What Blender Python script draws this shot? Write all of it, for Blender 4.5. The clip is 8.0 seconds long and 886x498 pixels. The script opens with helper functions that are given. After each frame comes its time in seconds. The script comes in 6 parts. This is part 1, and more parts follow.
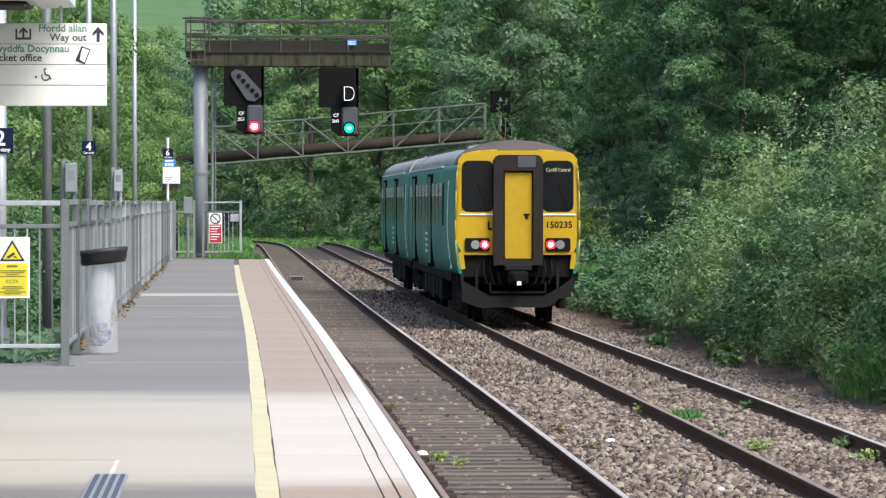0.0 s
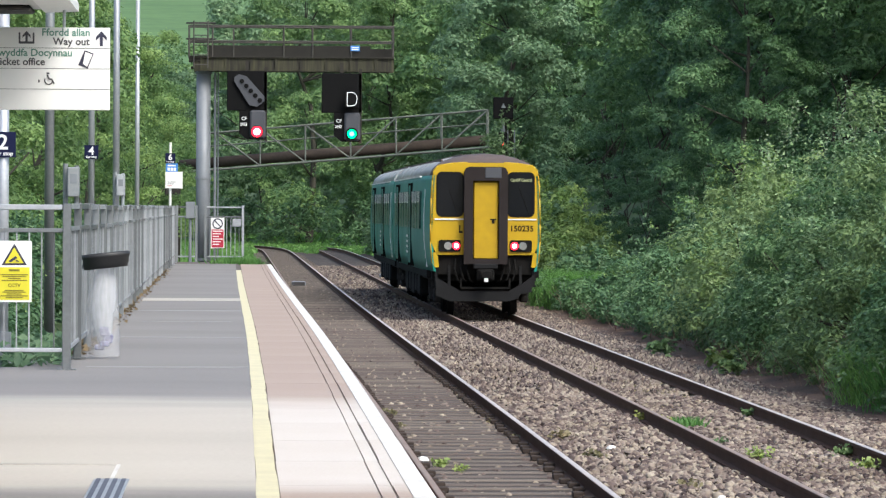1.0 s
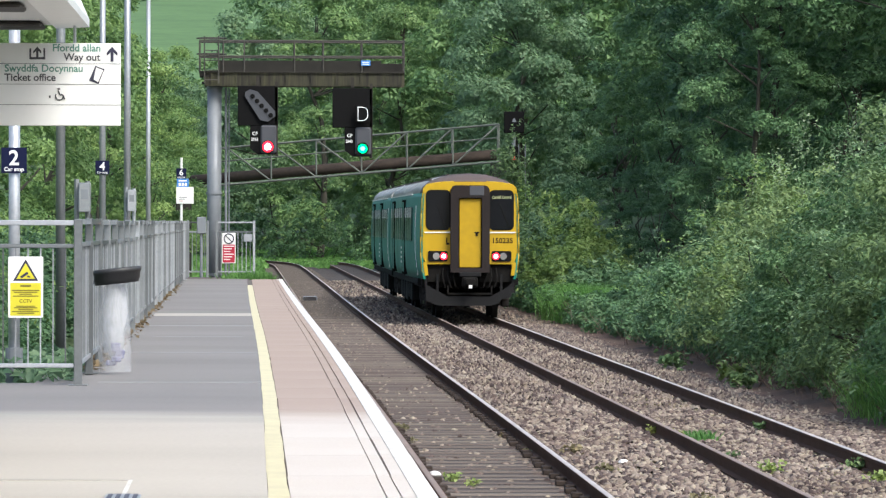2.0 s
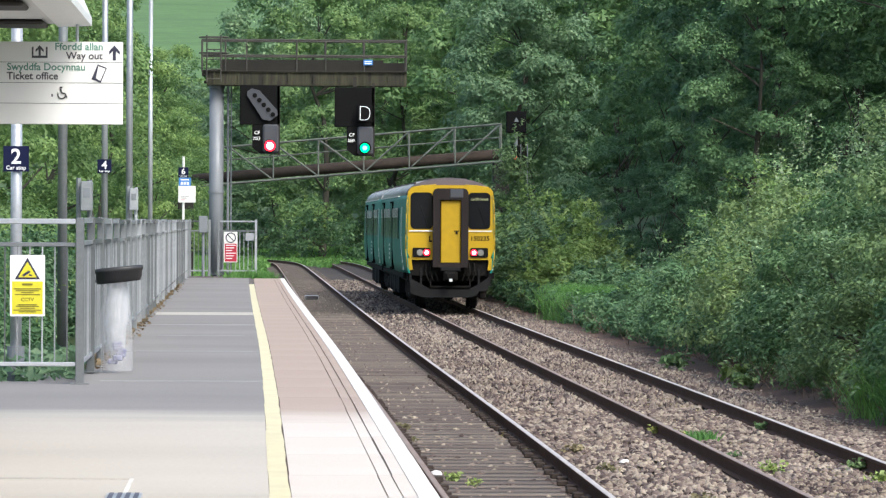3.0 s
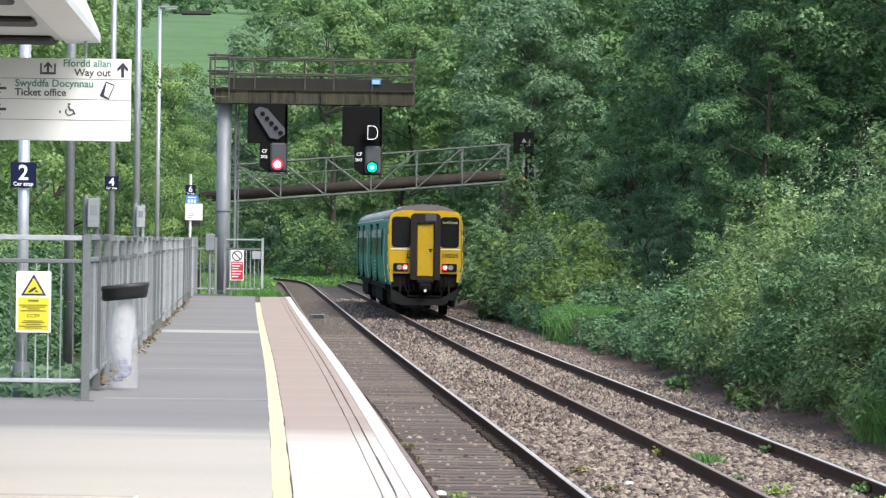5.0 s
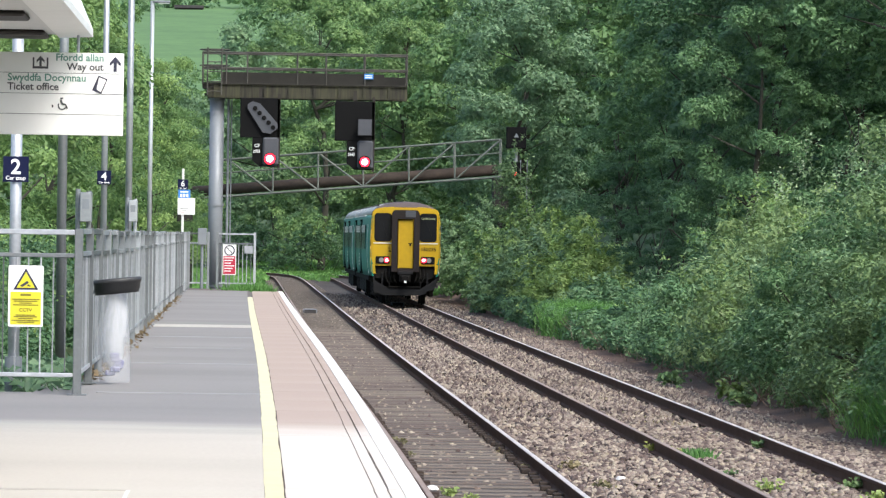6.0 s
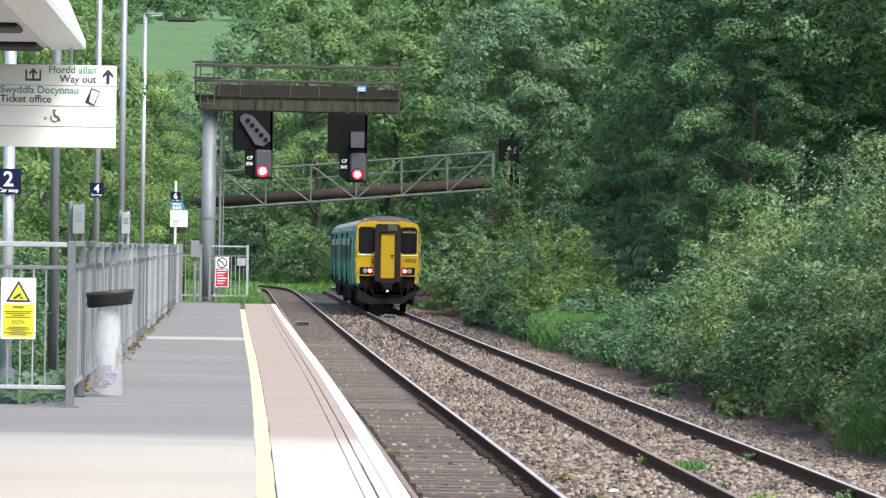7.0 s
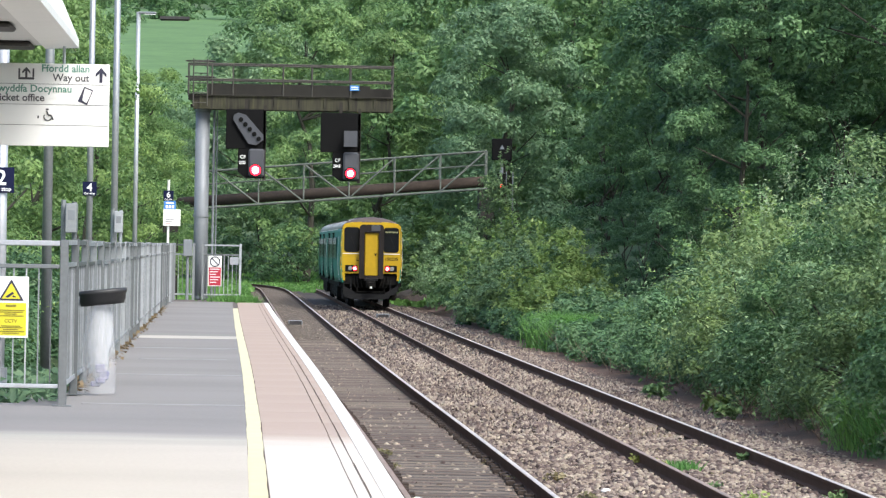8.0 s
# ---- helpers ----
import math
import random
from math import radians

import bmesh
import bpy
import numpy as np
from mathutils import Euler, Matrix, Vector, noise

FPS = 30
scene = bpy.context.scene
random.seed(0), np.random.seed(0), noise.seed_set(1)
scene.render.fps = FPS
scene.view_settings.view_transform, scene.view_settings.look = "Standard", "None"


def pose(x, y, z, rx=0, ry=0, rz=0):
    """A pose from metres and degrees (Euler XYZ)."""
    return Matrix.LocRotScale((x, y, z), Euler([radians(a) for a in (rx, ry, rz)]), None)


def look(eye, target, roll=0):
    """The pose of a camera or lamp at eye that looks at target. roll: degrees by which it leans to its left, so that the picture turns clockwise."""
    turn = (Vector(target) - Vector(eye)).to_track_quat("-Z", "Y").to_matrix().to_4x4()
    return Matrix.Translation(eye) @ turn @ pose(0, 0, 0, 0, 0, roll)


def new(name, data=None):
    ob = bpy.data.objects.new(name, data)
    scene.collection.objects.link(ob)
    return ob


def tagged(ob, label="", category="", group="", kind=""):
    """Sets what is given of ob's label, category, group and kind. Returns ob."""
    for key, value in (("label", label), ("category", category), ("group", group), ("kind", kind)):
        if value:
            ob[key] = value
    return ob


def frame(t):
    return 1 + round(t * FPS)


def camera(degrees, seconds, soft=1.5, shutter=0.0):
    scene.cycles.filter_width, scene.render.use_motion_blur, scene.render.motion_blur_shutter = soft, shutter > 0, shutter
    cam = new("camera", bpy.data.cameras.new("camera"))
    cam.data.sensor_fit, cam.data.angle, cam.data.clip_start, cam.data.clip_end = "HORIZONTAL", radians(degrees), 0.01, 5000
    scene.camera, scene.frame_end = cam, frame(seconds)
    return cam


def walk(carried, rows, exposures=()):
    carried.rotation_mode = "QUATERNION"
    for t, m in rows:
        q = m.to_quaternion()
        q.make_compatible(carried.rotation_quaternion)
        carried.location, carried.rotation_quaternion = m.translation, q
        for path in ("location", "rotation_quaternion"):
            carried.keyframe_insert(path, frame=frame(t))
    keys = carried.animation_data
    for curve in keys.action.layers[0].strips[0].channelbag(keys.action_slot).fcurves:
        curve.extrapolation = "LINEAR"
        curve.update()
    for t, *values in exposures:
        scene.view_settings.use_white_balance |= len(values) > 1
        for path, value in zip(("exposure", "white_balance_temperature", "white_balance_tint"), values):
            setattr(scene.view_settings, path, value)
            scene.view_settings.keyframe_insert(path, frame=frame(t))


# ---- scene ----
EYE = 1.555          # above the platform, whose surface is z = 0
RAIL = -0.915        # top of the rails
VIEW = [             # seconds, heading to the right of +y, tilt, lean (degrees)
    (0.0, 2.6203, -0.6058, 0.000), (0.5, 2.5417, -0.5893, 0.159), (1.0, 2.5935, -0.5266, 0.303),
    (1.5, 2.4838, -0.3969, 0.210), (1.7, 2.4477, -0.3331, 0.120), (2.8, 2.4635, -0.3772, 0.168),
    (3.0, 2.4241, -0.3469, 0.269), (3.5, 2.4108, -0.2671, 0.531), (4.0, 2.3581, -0.1754, 0.698),
    (4.5, 2.3044, -0.0813, 0.802), (4.7, 2.3095, -0.0850, 0.790), (5.8, 2.4339, -0.1288, 0.870),
    (6.0, 2.4379, -0.1543, 0.885), (6.5, 2.4722, -0.0403, 0.901), (7.0, 2.5299, 0.0072, 0.900),
    (7.5, 2.6052, -0.0006, 0.973), (8.0, 2.6224, -0.0002, 0.991)]
cam = camera(11.406, 8.0, soft=1.3)
walk(cam, [(t, pose(0, 0, EYE, 90 + tilt, 0, -head) @ pose(0, 0, 0, 0, 0, lean)) for t, head, tilt, lean in VIEW],
     exposures=[(0.0, 0.80, 6100, 6), (8.0, 1.05, 6100, 6)])

# ---- light: a bright hazy day, a high soft sun from behind and a little to the right ----
SUN_ELEV, SUN_FROM = 48.0, 149.0    # degrees; the sun stands at that bearing, clockwise from +y
world = bpy.data.worlds.new("world")
scene.world = world
world.use_nodes = True
wn = world.node_tree.nodes
sky = wn.new("ShaderNodeTexSky")
sky.sky_type, sky.sun_disc = "NISHITA", False
sky.sun_elevation, sky.sun_rotation = radians(SUN_ELEV), radians(SUN_FROM)
sky.air_density, sky.dust_density, sky.ozone_density = 1.0, 4.0, 0.6
wn["Background"].inputs["Strength"].default_value = 0.15
world.node_tree.links.new(sky.outputs["Color"], wn["Background"].inputs["Color"])
sun = new("sun", bpy.data.lights.new("sun", "SUN"))
sun.data.energy, sun.data.angle, sun.data.color = 1.45, radians(22), (1.0, 0.95, 0.87)
_b, _e = radians(SUN_FROM), radians(SUN_ELEV)
sun.matrix_world = look((math.sin(_b) * math.cos(_e) * 50, math.cos(_b) * math.cos(_e) * 50, math.sin(_e) * 50), (0, 0, 0))


# ---- mesh building ----
class Form:
    """Gathers vertices and faces of one mesh."""

    def __init__(self):
        self.v, self.f = [], []

    def box(self, x0, y0, z0, x1, y1, z1, bev=0.0):
        b = len(self.v)
        if bev <= 0:
            self.v += [(x, y, z) for z in (z0, z1) for y in (y0, y1) for x in (x0, x1)]
            self.f += [tuple(b + i for i in q) for q in ((0, 2, 3, 1), (4, 5, 7, 6), (0, 1, 5, 4), (2, 6, 7, 3), (0, 4, 6, 2), (1, 3, 7, 5))]
            return self
        ring = [(x0 + bev, y0), (x1 - bev, y0), (x1, y0 + bev), (x1, y1 - bev), (x1 - bev, y1), (x0 + bev, y1), (x0, y1 - bev), (x0, y0 + bev)]
        cx, cy = (x0 + x1) / 2, (y0 + y1) / 2
        kx, ky = 1 - 2 * bev / max(x1 - x0, 1e-6), 1 - 2 * bev / max(y1 - y0, 1e-6)
        small = [(cx + (x - cx) * kx, cy + (y - cy) * ky) for x, y in ring]
        for pts, z in ((small, z0), (ring, z0 + bev), (ring, z1 - bev), (small, z1)):
            self.v += [(x, y, z) for x, y in pts]
        for k in range(3):
            for i in range(8):
                j = (i + 1) % 8
                self.f.append((b + k * 8 + i, b + k * 8 + j, b + k * 8 + 8 + j, b + k * 8 + 8 + i))
        self.f += [tuple(b + i for i in range(7, -1, -1)), tuple(b + 24 + i for i in range(8))]
        return self

    def tube(self, p0, p1, r0, r1=None, n=10, cap=True):
        r1 = r0 if r1 is None else r1
        p0, p1 = Vector(p0), Vector(p1)
        d = (p1 - p0).normalized()
        u = d.orthogonal().normalized()
        w = d.cross(u)
        b = len(self.v)
        for p, r in ((p0, r0), (p1, r1)):
            for i in range(n):
                a = 2 * math.pi * i / n
                self.v.append(tuple(p + (u * math.cos(a) + w * math.sin(a)) * r))
        for i in range(n):
            j = (i + 1) % n
            self.f.append((b + i, b + j, b + n + j, b + n + i))
        if cap:
            self.f += [tuple(b + i for i in range(n - 1, -1, -1)), tuple(b + n + i for i in range(n))]
        return self

    def path(self, pts, r, n=8):
        for a, c in zip(pts, pts[1:]):
            self.tube(a, c, r, n=n)
        return self

    def plate(self, pts, axis, t0, t1):
        """A flat outline (pairs, counter-clockwise) given thickness along an axis: 'x', 'y' or 'z'."""
        b, n = len(self.v), len(pts)
        for t in (t0, t1):
            for a, c in pts:
                self.v.append({"x": (t, a, c), "y": (a, t, c), "z": (a, c, t)}[axis])
        self.f += [tuple(b + i for i in range(n - 1, -1, -1)), tuple(b + n + i for i in range(n))]
        self.f += [(b + i, b + (i + 1) % n, b + n + (i + 1) % n, b + n + i) for i in range(n)]
        return self

    def loft(self, rings, close=True, cap=True):
        b, n = len(self.v), len(rings[0])
        for r in rings:
            self.v += [tuple(p) for p in r]
        m = n if close else n - 1
        for k in range(len(rings) - 1):
            for i in range(m):
                j = (i + 1) % n
                self.f.append((b + k * n + i, b + k * n + j, b + (k + 1) * n + j, b + (k + 1) * n + i))
        if cap and close:
            e = b + (len(rings) - 1) * n
            self.f += [tuple(b + i for i in range(n - 1, -1, -1)), tuple(e + i for i in range(n))]
        return self

    def mesh(self, name, mat, smooth=False):
        me = bpy.data.meshes.new(name)
        me.from_pydata(self.v, [], self.f)
        me.validate()
        bm = bmesh.new()
        bm.from_mesh(me)
        bmesh.ops.recalc_face_normals(bm, faces=bm.faces)
        bm.to_mesh(me)
        bm.free()
        me.materials.append(mat)
        if smooth:
            me.polygons.foreach_set("use_smooth", [len(p.vertices) == 4 for p in me.polygons])
        return me


def array_mesh(name, verts, faces, mat):
    """A mesh from arrays: verts (n, 3), faces (m, 3 or 4)."""
    me = bpy.data.meshes.new(name)
    k = faces.shape[1]
    me.vertices.add(len(verts))
    me.vertices.foreach_set("co", np.ascontiguousarray(verts, np.float32).ravel())
    me.loops.add(faces.size)
    me.loops.foreach_set("vertex_index", np.ascontiguousarray(faces, np.int32).ravel())
    me.polygons.add(len(faces))
    me.polygons.foreach_set("loop_start", np.arange(0, faces.size, k, dtype=np.int32))
    me.update(calc_edges=True)
    me.validate()
    me.materials.append(mat)
    return me


def part(name, form, mat, parent, label="", smooth=False, at=None):
    ob = new(name, form.mesh(name, mat, smooth) if isinstance(form, Form) else form)
    ob.parent = parent
    if at is not None:
        ob.matrix_basis = at
    return tagged(ob, label)


def thing(name, m, label, category, group="", kind=""):
    ob = new(name)
    ob.empty_display_size = 0.2
    ob.matrix_basis = m
    return tagged(ob, label, category, group, kind)


def structure(name, form, mat, label, category, smooth=False, kind="structure"):
    ob = new(name, form.mesh(name, mat, smooth) if isinstance(form, Form) else form)
    return tagged(ob, label, category, kind=kind)


def writing(name, words, size, mat, parent, m, align="LEFT", label="", squash=1.0):
    cu = bpy.data.curves.new(name, "FONT")
    cu.body, cu.size, cu.align_x, cu.extrude, cu.resolution_u, cu.offset = words, size, align, 0.002, 3, size * 0.018
    tmp = bpy.data.objects.new(name, cu)
    scene.collection.objects.link(tmp)
    me = bpy.data.meshes.new_from_object(tmp.evaluated_get(bpy.context.evaluated_depsgraph_get()))
    bpy.data.objects.remove(tmp)
    me.name = name
    me.materials.clear()
    me.materials.append(mat)
    ob = new(name, me)
    ob.parent = parent
    ob.matrix_basis = m @ Matrix.Diagonal((squash, 1, 1, 1))
    return tagged(ob, label)


FACING = Matrix.Rotation(radians(90), 4, "X")    # lays an x-y outline upright, facing -y


# ---- materials ----
def paint(name, base, dark=None, rough=0.6, metal=0.0, fine=40.0, coarse=2.0, mix=0.5, bump=0.15, per="", spread=0.0, glow=0.0, stretch=(1, 1, 1), spec=0.4, sunlit_patch=None):
    """Base colour broken by a fine and a coarse noise; per: 'island' or 'object' shifts each piece's value by spread;
    the patch is a stretch of y painted as if sunlit, with its soft border and its two colours.
    """
    m = bpy.data.materials.new(name)
    m.use_nodes = True
    nt = m.node_tree
    n, ln = nt.nodes, nt.links
    bs = n["Principled BSDF"]
    dark = dark or tuple(c * 0.6 for c in base)
    tc = n.new("ShaderNodeTexCoord")
    mp = n.new("ShaderNodeMapping")
    mp.inputs["Scale"].default_value = stretch
    ln.new(tc.outputs["Object"], mp.inputs["Vector"])
    nz = []
    for sc, det in ((coarse, 3.0), (fine, 4.0)):
        t = n.new("ShaderNodeTexNoise")
        t.inputs["Scale"].default_value, t.inputs["Detail"].default_value = sc, det
        ln.new(mp.outputs["Vector"], t.inputs["Vector"])
        nz.append(t)
    ad = n.new("ShaderNodeMath")
    ad.operation = "MULTIPLY_ADD"
    ln.new(nz[1].outputs["Fac"], ad.inputs[0])
    ad.inputs[1].default_value = 0.5
    hf = n.new("ShaderNodeMath")
    hf.operation = "MULTIPLY"
    hf.inputs[1].default_value = 0.5
    ln.new(nz[0].outputs["Fac"], hf.inputs[0])
    ln.new(hf.outputs[0], ad.inputs[2])
    rp = n.new("ShaderNodeMapRange")
    rp.inputs["From Min"].default_value, rp.inputs["From Max"].default_value = 0.35, 0.65
    rp.inputs["To Max"].default_value = mix
    ln.new(ad.outputs[0], rp.inputs["Value"])
    mx = n.new("ShaderNodeMix")
    mx.data_type = "RGBA"
    mx.inputs["A"].default_value, mx.inputs["B"].default_value = (*base, 1), (*dark, 1)
    ln.new(rp.outputs["Result"], mx.inputs["Factor"])
    col = mx.outputs["Result"]
    # ragged soft mask, painting in where sunlight begins and ends
    if sunlit_patch:
        y0, y1, soft, base2, dark2 = sunlit_patch
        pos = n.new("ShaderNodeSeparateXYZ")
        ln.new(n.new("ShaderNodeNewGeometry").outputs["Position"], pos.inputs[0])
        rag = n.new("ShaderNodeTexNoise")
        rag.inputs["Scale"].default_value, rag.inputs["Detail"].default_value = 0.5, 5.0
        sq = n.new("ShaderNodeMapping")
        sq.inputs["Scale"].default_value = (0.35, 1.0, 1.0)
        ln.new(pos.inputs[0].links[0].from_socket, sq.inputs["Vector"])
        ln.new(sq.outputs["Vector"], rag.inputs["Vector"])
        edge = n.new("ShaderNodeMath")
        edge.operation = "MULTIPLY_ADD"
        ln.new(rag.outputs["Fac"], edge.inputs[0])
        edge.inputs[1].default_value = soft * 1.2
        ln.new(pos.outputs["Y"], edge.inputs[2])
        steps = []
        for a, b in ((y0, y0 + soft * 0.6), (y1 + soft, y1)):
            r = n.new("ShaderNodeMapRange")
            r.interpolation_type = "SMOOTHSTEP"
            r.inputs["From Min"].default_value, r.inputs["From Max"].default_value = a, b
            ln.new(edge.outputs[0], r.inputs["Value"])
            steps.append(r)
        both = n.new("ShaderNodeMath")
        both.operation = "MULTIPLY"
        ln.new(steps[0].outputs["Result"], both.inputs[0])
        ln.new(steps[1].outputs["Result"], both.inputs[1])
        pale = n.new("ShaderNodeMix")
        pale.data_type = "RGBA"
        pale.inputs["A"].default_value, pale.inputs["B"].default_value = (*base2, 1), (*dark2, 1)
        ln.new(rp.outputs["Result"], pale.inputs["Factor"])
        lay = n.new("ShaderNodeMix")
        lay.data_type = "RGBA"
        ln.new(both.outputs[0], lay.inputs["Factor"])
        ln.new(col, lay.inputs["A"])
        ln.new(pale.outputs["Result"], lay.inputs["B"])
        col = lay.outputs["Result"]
    if per:
        src = n.new("ShaderNodeNewGeometry").outputs["Random Per Island"] if per == "island" else n.new("ShaderNodeObjectInfo").outputs["Random"]
        hs = n.new("ShaderNodeHueSaturation")
        for key, k in (("Value", spread), ("Hue", 0.05 * spread)):
            r = n.new("ShaderNodeMapRange")
            mid = 1.0 if key == "Value" else 0.5
            r.inputs["To Min"].default_value, r.inputs["To Max"].default_value = mid - k, mid + k
            ln.new(src, r.inputs["Value"])
            ln.new(r.outputs["Result"], hs.inputs[key])
        ln.new(col, hs.inputs["Color"])
        col = hs.outputs["Color"]
    ln.new(col, bs.inputs["Base Color"])
    rr = n.new("ShaderNodeMapRange")
    rr.inputs["To Min"].default_value, rr.inputs["To Max"].default_value = max(rough - 0.12, 0.02), min(rough + 0.12, 1.0)
    ln.new(nz[0].outputs["Fac"], rr.inputs["Value"])
    ln.new(rr.outputs["Result"], bs.inputs["Roughness"])
    bs.inputs["Metallic"].default_value = metal
    bs.inputs["Specular IOR Level"].default_value = spec
    if bump > 0:
        bp = n.new("ShaderNodeBump")
        bp.inputs["Strength"].default_value, bp.inputs["Distance"].default_value = bump, 0.02
        ln.new(nz[1].outputs["Fac"], bp.inputs["Height"])
        ln.new(bp.outputs["Normal"], bs.inputs["Normal"])
    if glow:
        bs.inputs["Emission Color"].default_value, bs.inputs["Emission Strength"].default_value = (*base, 1), glow
    return m


def leaf_mat(name, low, high, thin=0.35):
    """Leaves: a colour of its own for each, a little light through them."""
    m = bpy.data.materials.new(name)
    m.use_nodes = True
    nt = m.node_tree
    n, ln = nt.nodes, nt.links
    bs = n["Principled BSDF"]
    geo = n.new("ShaderNodeNewGeometry")
    tc = n.new("ShaderNodeTexCoord")
    nz = n.new("ShaderNodeTexNoise")
    nz.inputs["Scale"].default_value, nz.inputs["Detail"].default_value = 0.5, 2.0
    ln.new(tc.outputs["Object"], nz.inputs["Vector"])
    mh = n.new("ShaderNodeMath")
    mh.operation = "MULTIPLY_ADD"
    ln.new(geo.outputs["Random Per Island"], mh.inputs[0])
    mh.inputs[1].default_value = 0.6
    mr = n.new("ShaderNodeMapRange")
    mr.inputs["From Min"].default_value, mr.inputs["From Max"].default_value, mr.inputs["To Max"].default_value = 0.35, 0.65, 0.4
    ln.new(nz.outputs["Fac"], mr.inputs["Value"])
    ln.new(mr.outputs["Result"], mh.inputs[2])
    mx = n.new("ShaderNodeMix")
    mx.data_type = "RGBA"
    mx.inputs["A"].default_value, mx.inputs["B"].default_value = (*low, 1), (*high, 1)
    ln.new(mh.outputs[0], mx.inputs["Factor"])
    hs = n.new("ShaderNodeHueSaturation")
    own = n.new("ShaderNodeObjectInfo")
    for key, a, b in (("Value", 0.72, 1.32), ("Hue", 0.515, 0.482)):
        r = n.new("ShaderNodeMapRange")
        r.inputs["To Min"].default_value, r.inputs["To Max"].default_value = a, b
        ln.new(own.outputs["Random"], r.inputs["Value"])
        ln.new(r.outputs["Result"], hs.inputs[key])
    ln.new(mx.outputs["Result"], hs.inputs["Color"])
    ln.new(hs.outputs["Color"], bs.inputs["Base Color"])
    bs.inputs["Roughness"].default_value = 0.55
    tr = n.new("ShaderNodeBsdfTranslucent")
    ln.new(hs.outputs["Color"], tr.inputs["Color"])
    ms = n.new("ShaderNodeMixShader")
    ms.inputs["Fac"].default_value = thin
    ln.new(bs.outputs["BSDF"], ms.inputs[1])
    ln.new(tr.outputs["BSDF"], ms.inputs[2])
    ln.new(ms.outputs["Shader"], n["Material Output"].inputs["Surface"])
    return m


# Sunlit stretch near y 30 painted into the asphalt; darker beyond it, as shaded.
ASPHALT = paint("asphalt", (0.245, 0.231, 0.222), (0.165, 0.155, 0.153), 0.9, fine=70, coarse=0.45, mix=0.6, bump=0.12, spec=0.2, stretch=(0.4, 0.7, 1), sunlit_patch=(25.6, 36.0, 3.2, (0.50, 0.465, 0.415), (0.36, 0.33, 0.295)))
CONCRETE = paint("platform_concrete", (0.50, 0.465, 0.41), (0.33, 0.305, 0.27), 0.8, fine=45, coarse=0.5, mix=0.9, bump=0.12)
ASPHALT_PALE = paint("pale_asphalt_band", (0.27, 0.265, 0.26), (0.2, 0.195, 0.19), 0.85, fine=90, coarse=2)
# Slabs carry the same painted sunlight over the same stretch.
SLAB = paint("paving_slab", (0.385, 0.31, 0.265), (0.29, 0.215, 0.175), 0.85, fine=50, coarse=0.5, mix=0.55, bump=0.06, per="object", spread=0.018, spec=0.2, sunlit_patch=(25.6, 36.0, 3.2, (0.60, 0.56, 0.52), (0.47, 0.40, 0.345)))
COPING = paint("white_edge_paint", (0.72, 0.71, 0.69), (0.42, 0.38, 0.33), 0.7, fine=30, coarse=2, mix=0.6)
JOINT = paint("joint_mortar", (0.12, 0.085, 0.07), (0.07, 0.05, 0.042), 0.9)
YELLOW_LINE = paint("yellow_line_paint", (0.62, 0.565, 0.36), (0.5, 0.46, 0.33), 0.7, fine=30, coarse=3, mix=0.7)
BRICK_DARK = paint("platform_face_brick", (0.12, 0.10, 0.09), (0.06, 0.05, 0.05), 0.9)
BALLAST = paint("ballast_stone", (0.235, 0.187, 0.16), (0.10, 0.07, 0.054), 0.9, fine=30, coarse=0.6, mix=0.8, per="island", spread=0.8)
# Dirt of the near bed, darkened to stand for shade between the sleepers.
SHADED_DIRT = paint("shaded_dirt", (0.062, 0.047, 0.039), (0.032, 0.025, 0.021), 0.95, fine=16, coarse=1.2, mix=0.9, bump=0.8)
BALLAST_BED = paint("ballast_bed", (0.085, 0.068, 0.058), (0.035, 0.028, 0.024), 0.95, fine=16, coarse=1.2, mix=0.9, bump=0.8)
SLEEPER = paint("sleeper_timber", (0.135, 0.110, 0.094), (0.072, 0.058, 0.049), 0.9, fine=30, coarse=2, stretch=(1, 8, 1), per="object", spread=0.25)
RAIL_SIDE = paint("rail_rust", (0.115, 0.066, 0.046), (0.06, 0.038, 0.028), 0.9, fine=30, spec=0.12)
RAIL_CLIP = paint("rail_clip_iron", (0.055, 0.042, 0.036), (0.03, 0.024, 0.02), 0.85, spec=0.15)
# Pale non-metal base stands for the sky's gleam on the right-hand rail heads.
RAIL_GLEAM = paint("rail_head_gleam", (0.52, 0.465, 0.43), (0.38, 0.33, 0.30), 0.4, metal=0.0, fine=60, bump=0.02)
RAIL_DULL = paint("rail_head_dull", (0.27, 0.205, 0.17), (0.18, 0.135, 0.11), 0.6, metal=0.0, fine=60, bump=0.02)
GROUND = paint("bank_earth", (0.06, 0.105, 0.032), (0.05, 0.07, 0.025), 0.95, fine=6, coarse=0.3, mix=0.9, bump=0.5)
GRASS = leaf_mat("grass_blades", (0.10, 0.24, 0.045), (0.20, 0.38, 0.095))
FIELD = paint("far_pasture", (0.105, 0.19, 0.062), (0.065, 0.125, 0.045), 0.95, fine=0.5, coarse=0.06, mix=0.9, bump=0.3)
GALV = paint("galvanised_steel", (0.33, 0.345, 0.36), (0.19, 0.20, 0.215), 0.42, metal=0.5, fine=25, coarse=3, bump=0.04, per="object", spread=0.6)
GALV_BARS = paint("galvanised_bars", (0.36, 0.375, 0.39), (0.22, 0.23, 0.24), 0.5, metal=0.4, fine=25, coarse=3, bump=0.04, per="island", spread=0.6)
GALV_GREY = paint("grey_column_steel", (0.225, 0.24, 0.262), (0.165, 0.177, 0.195), 0.5, metal=0.2, fine=25, coarse=3, bump=0.04)
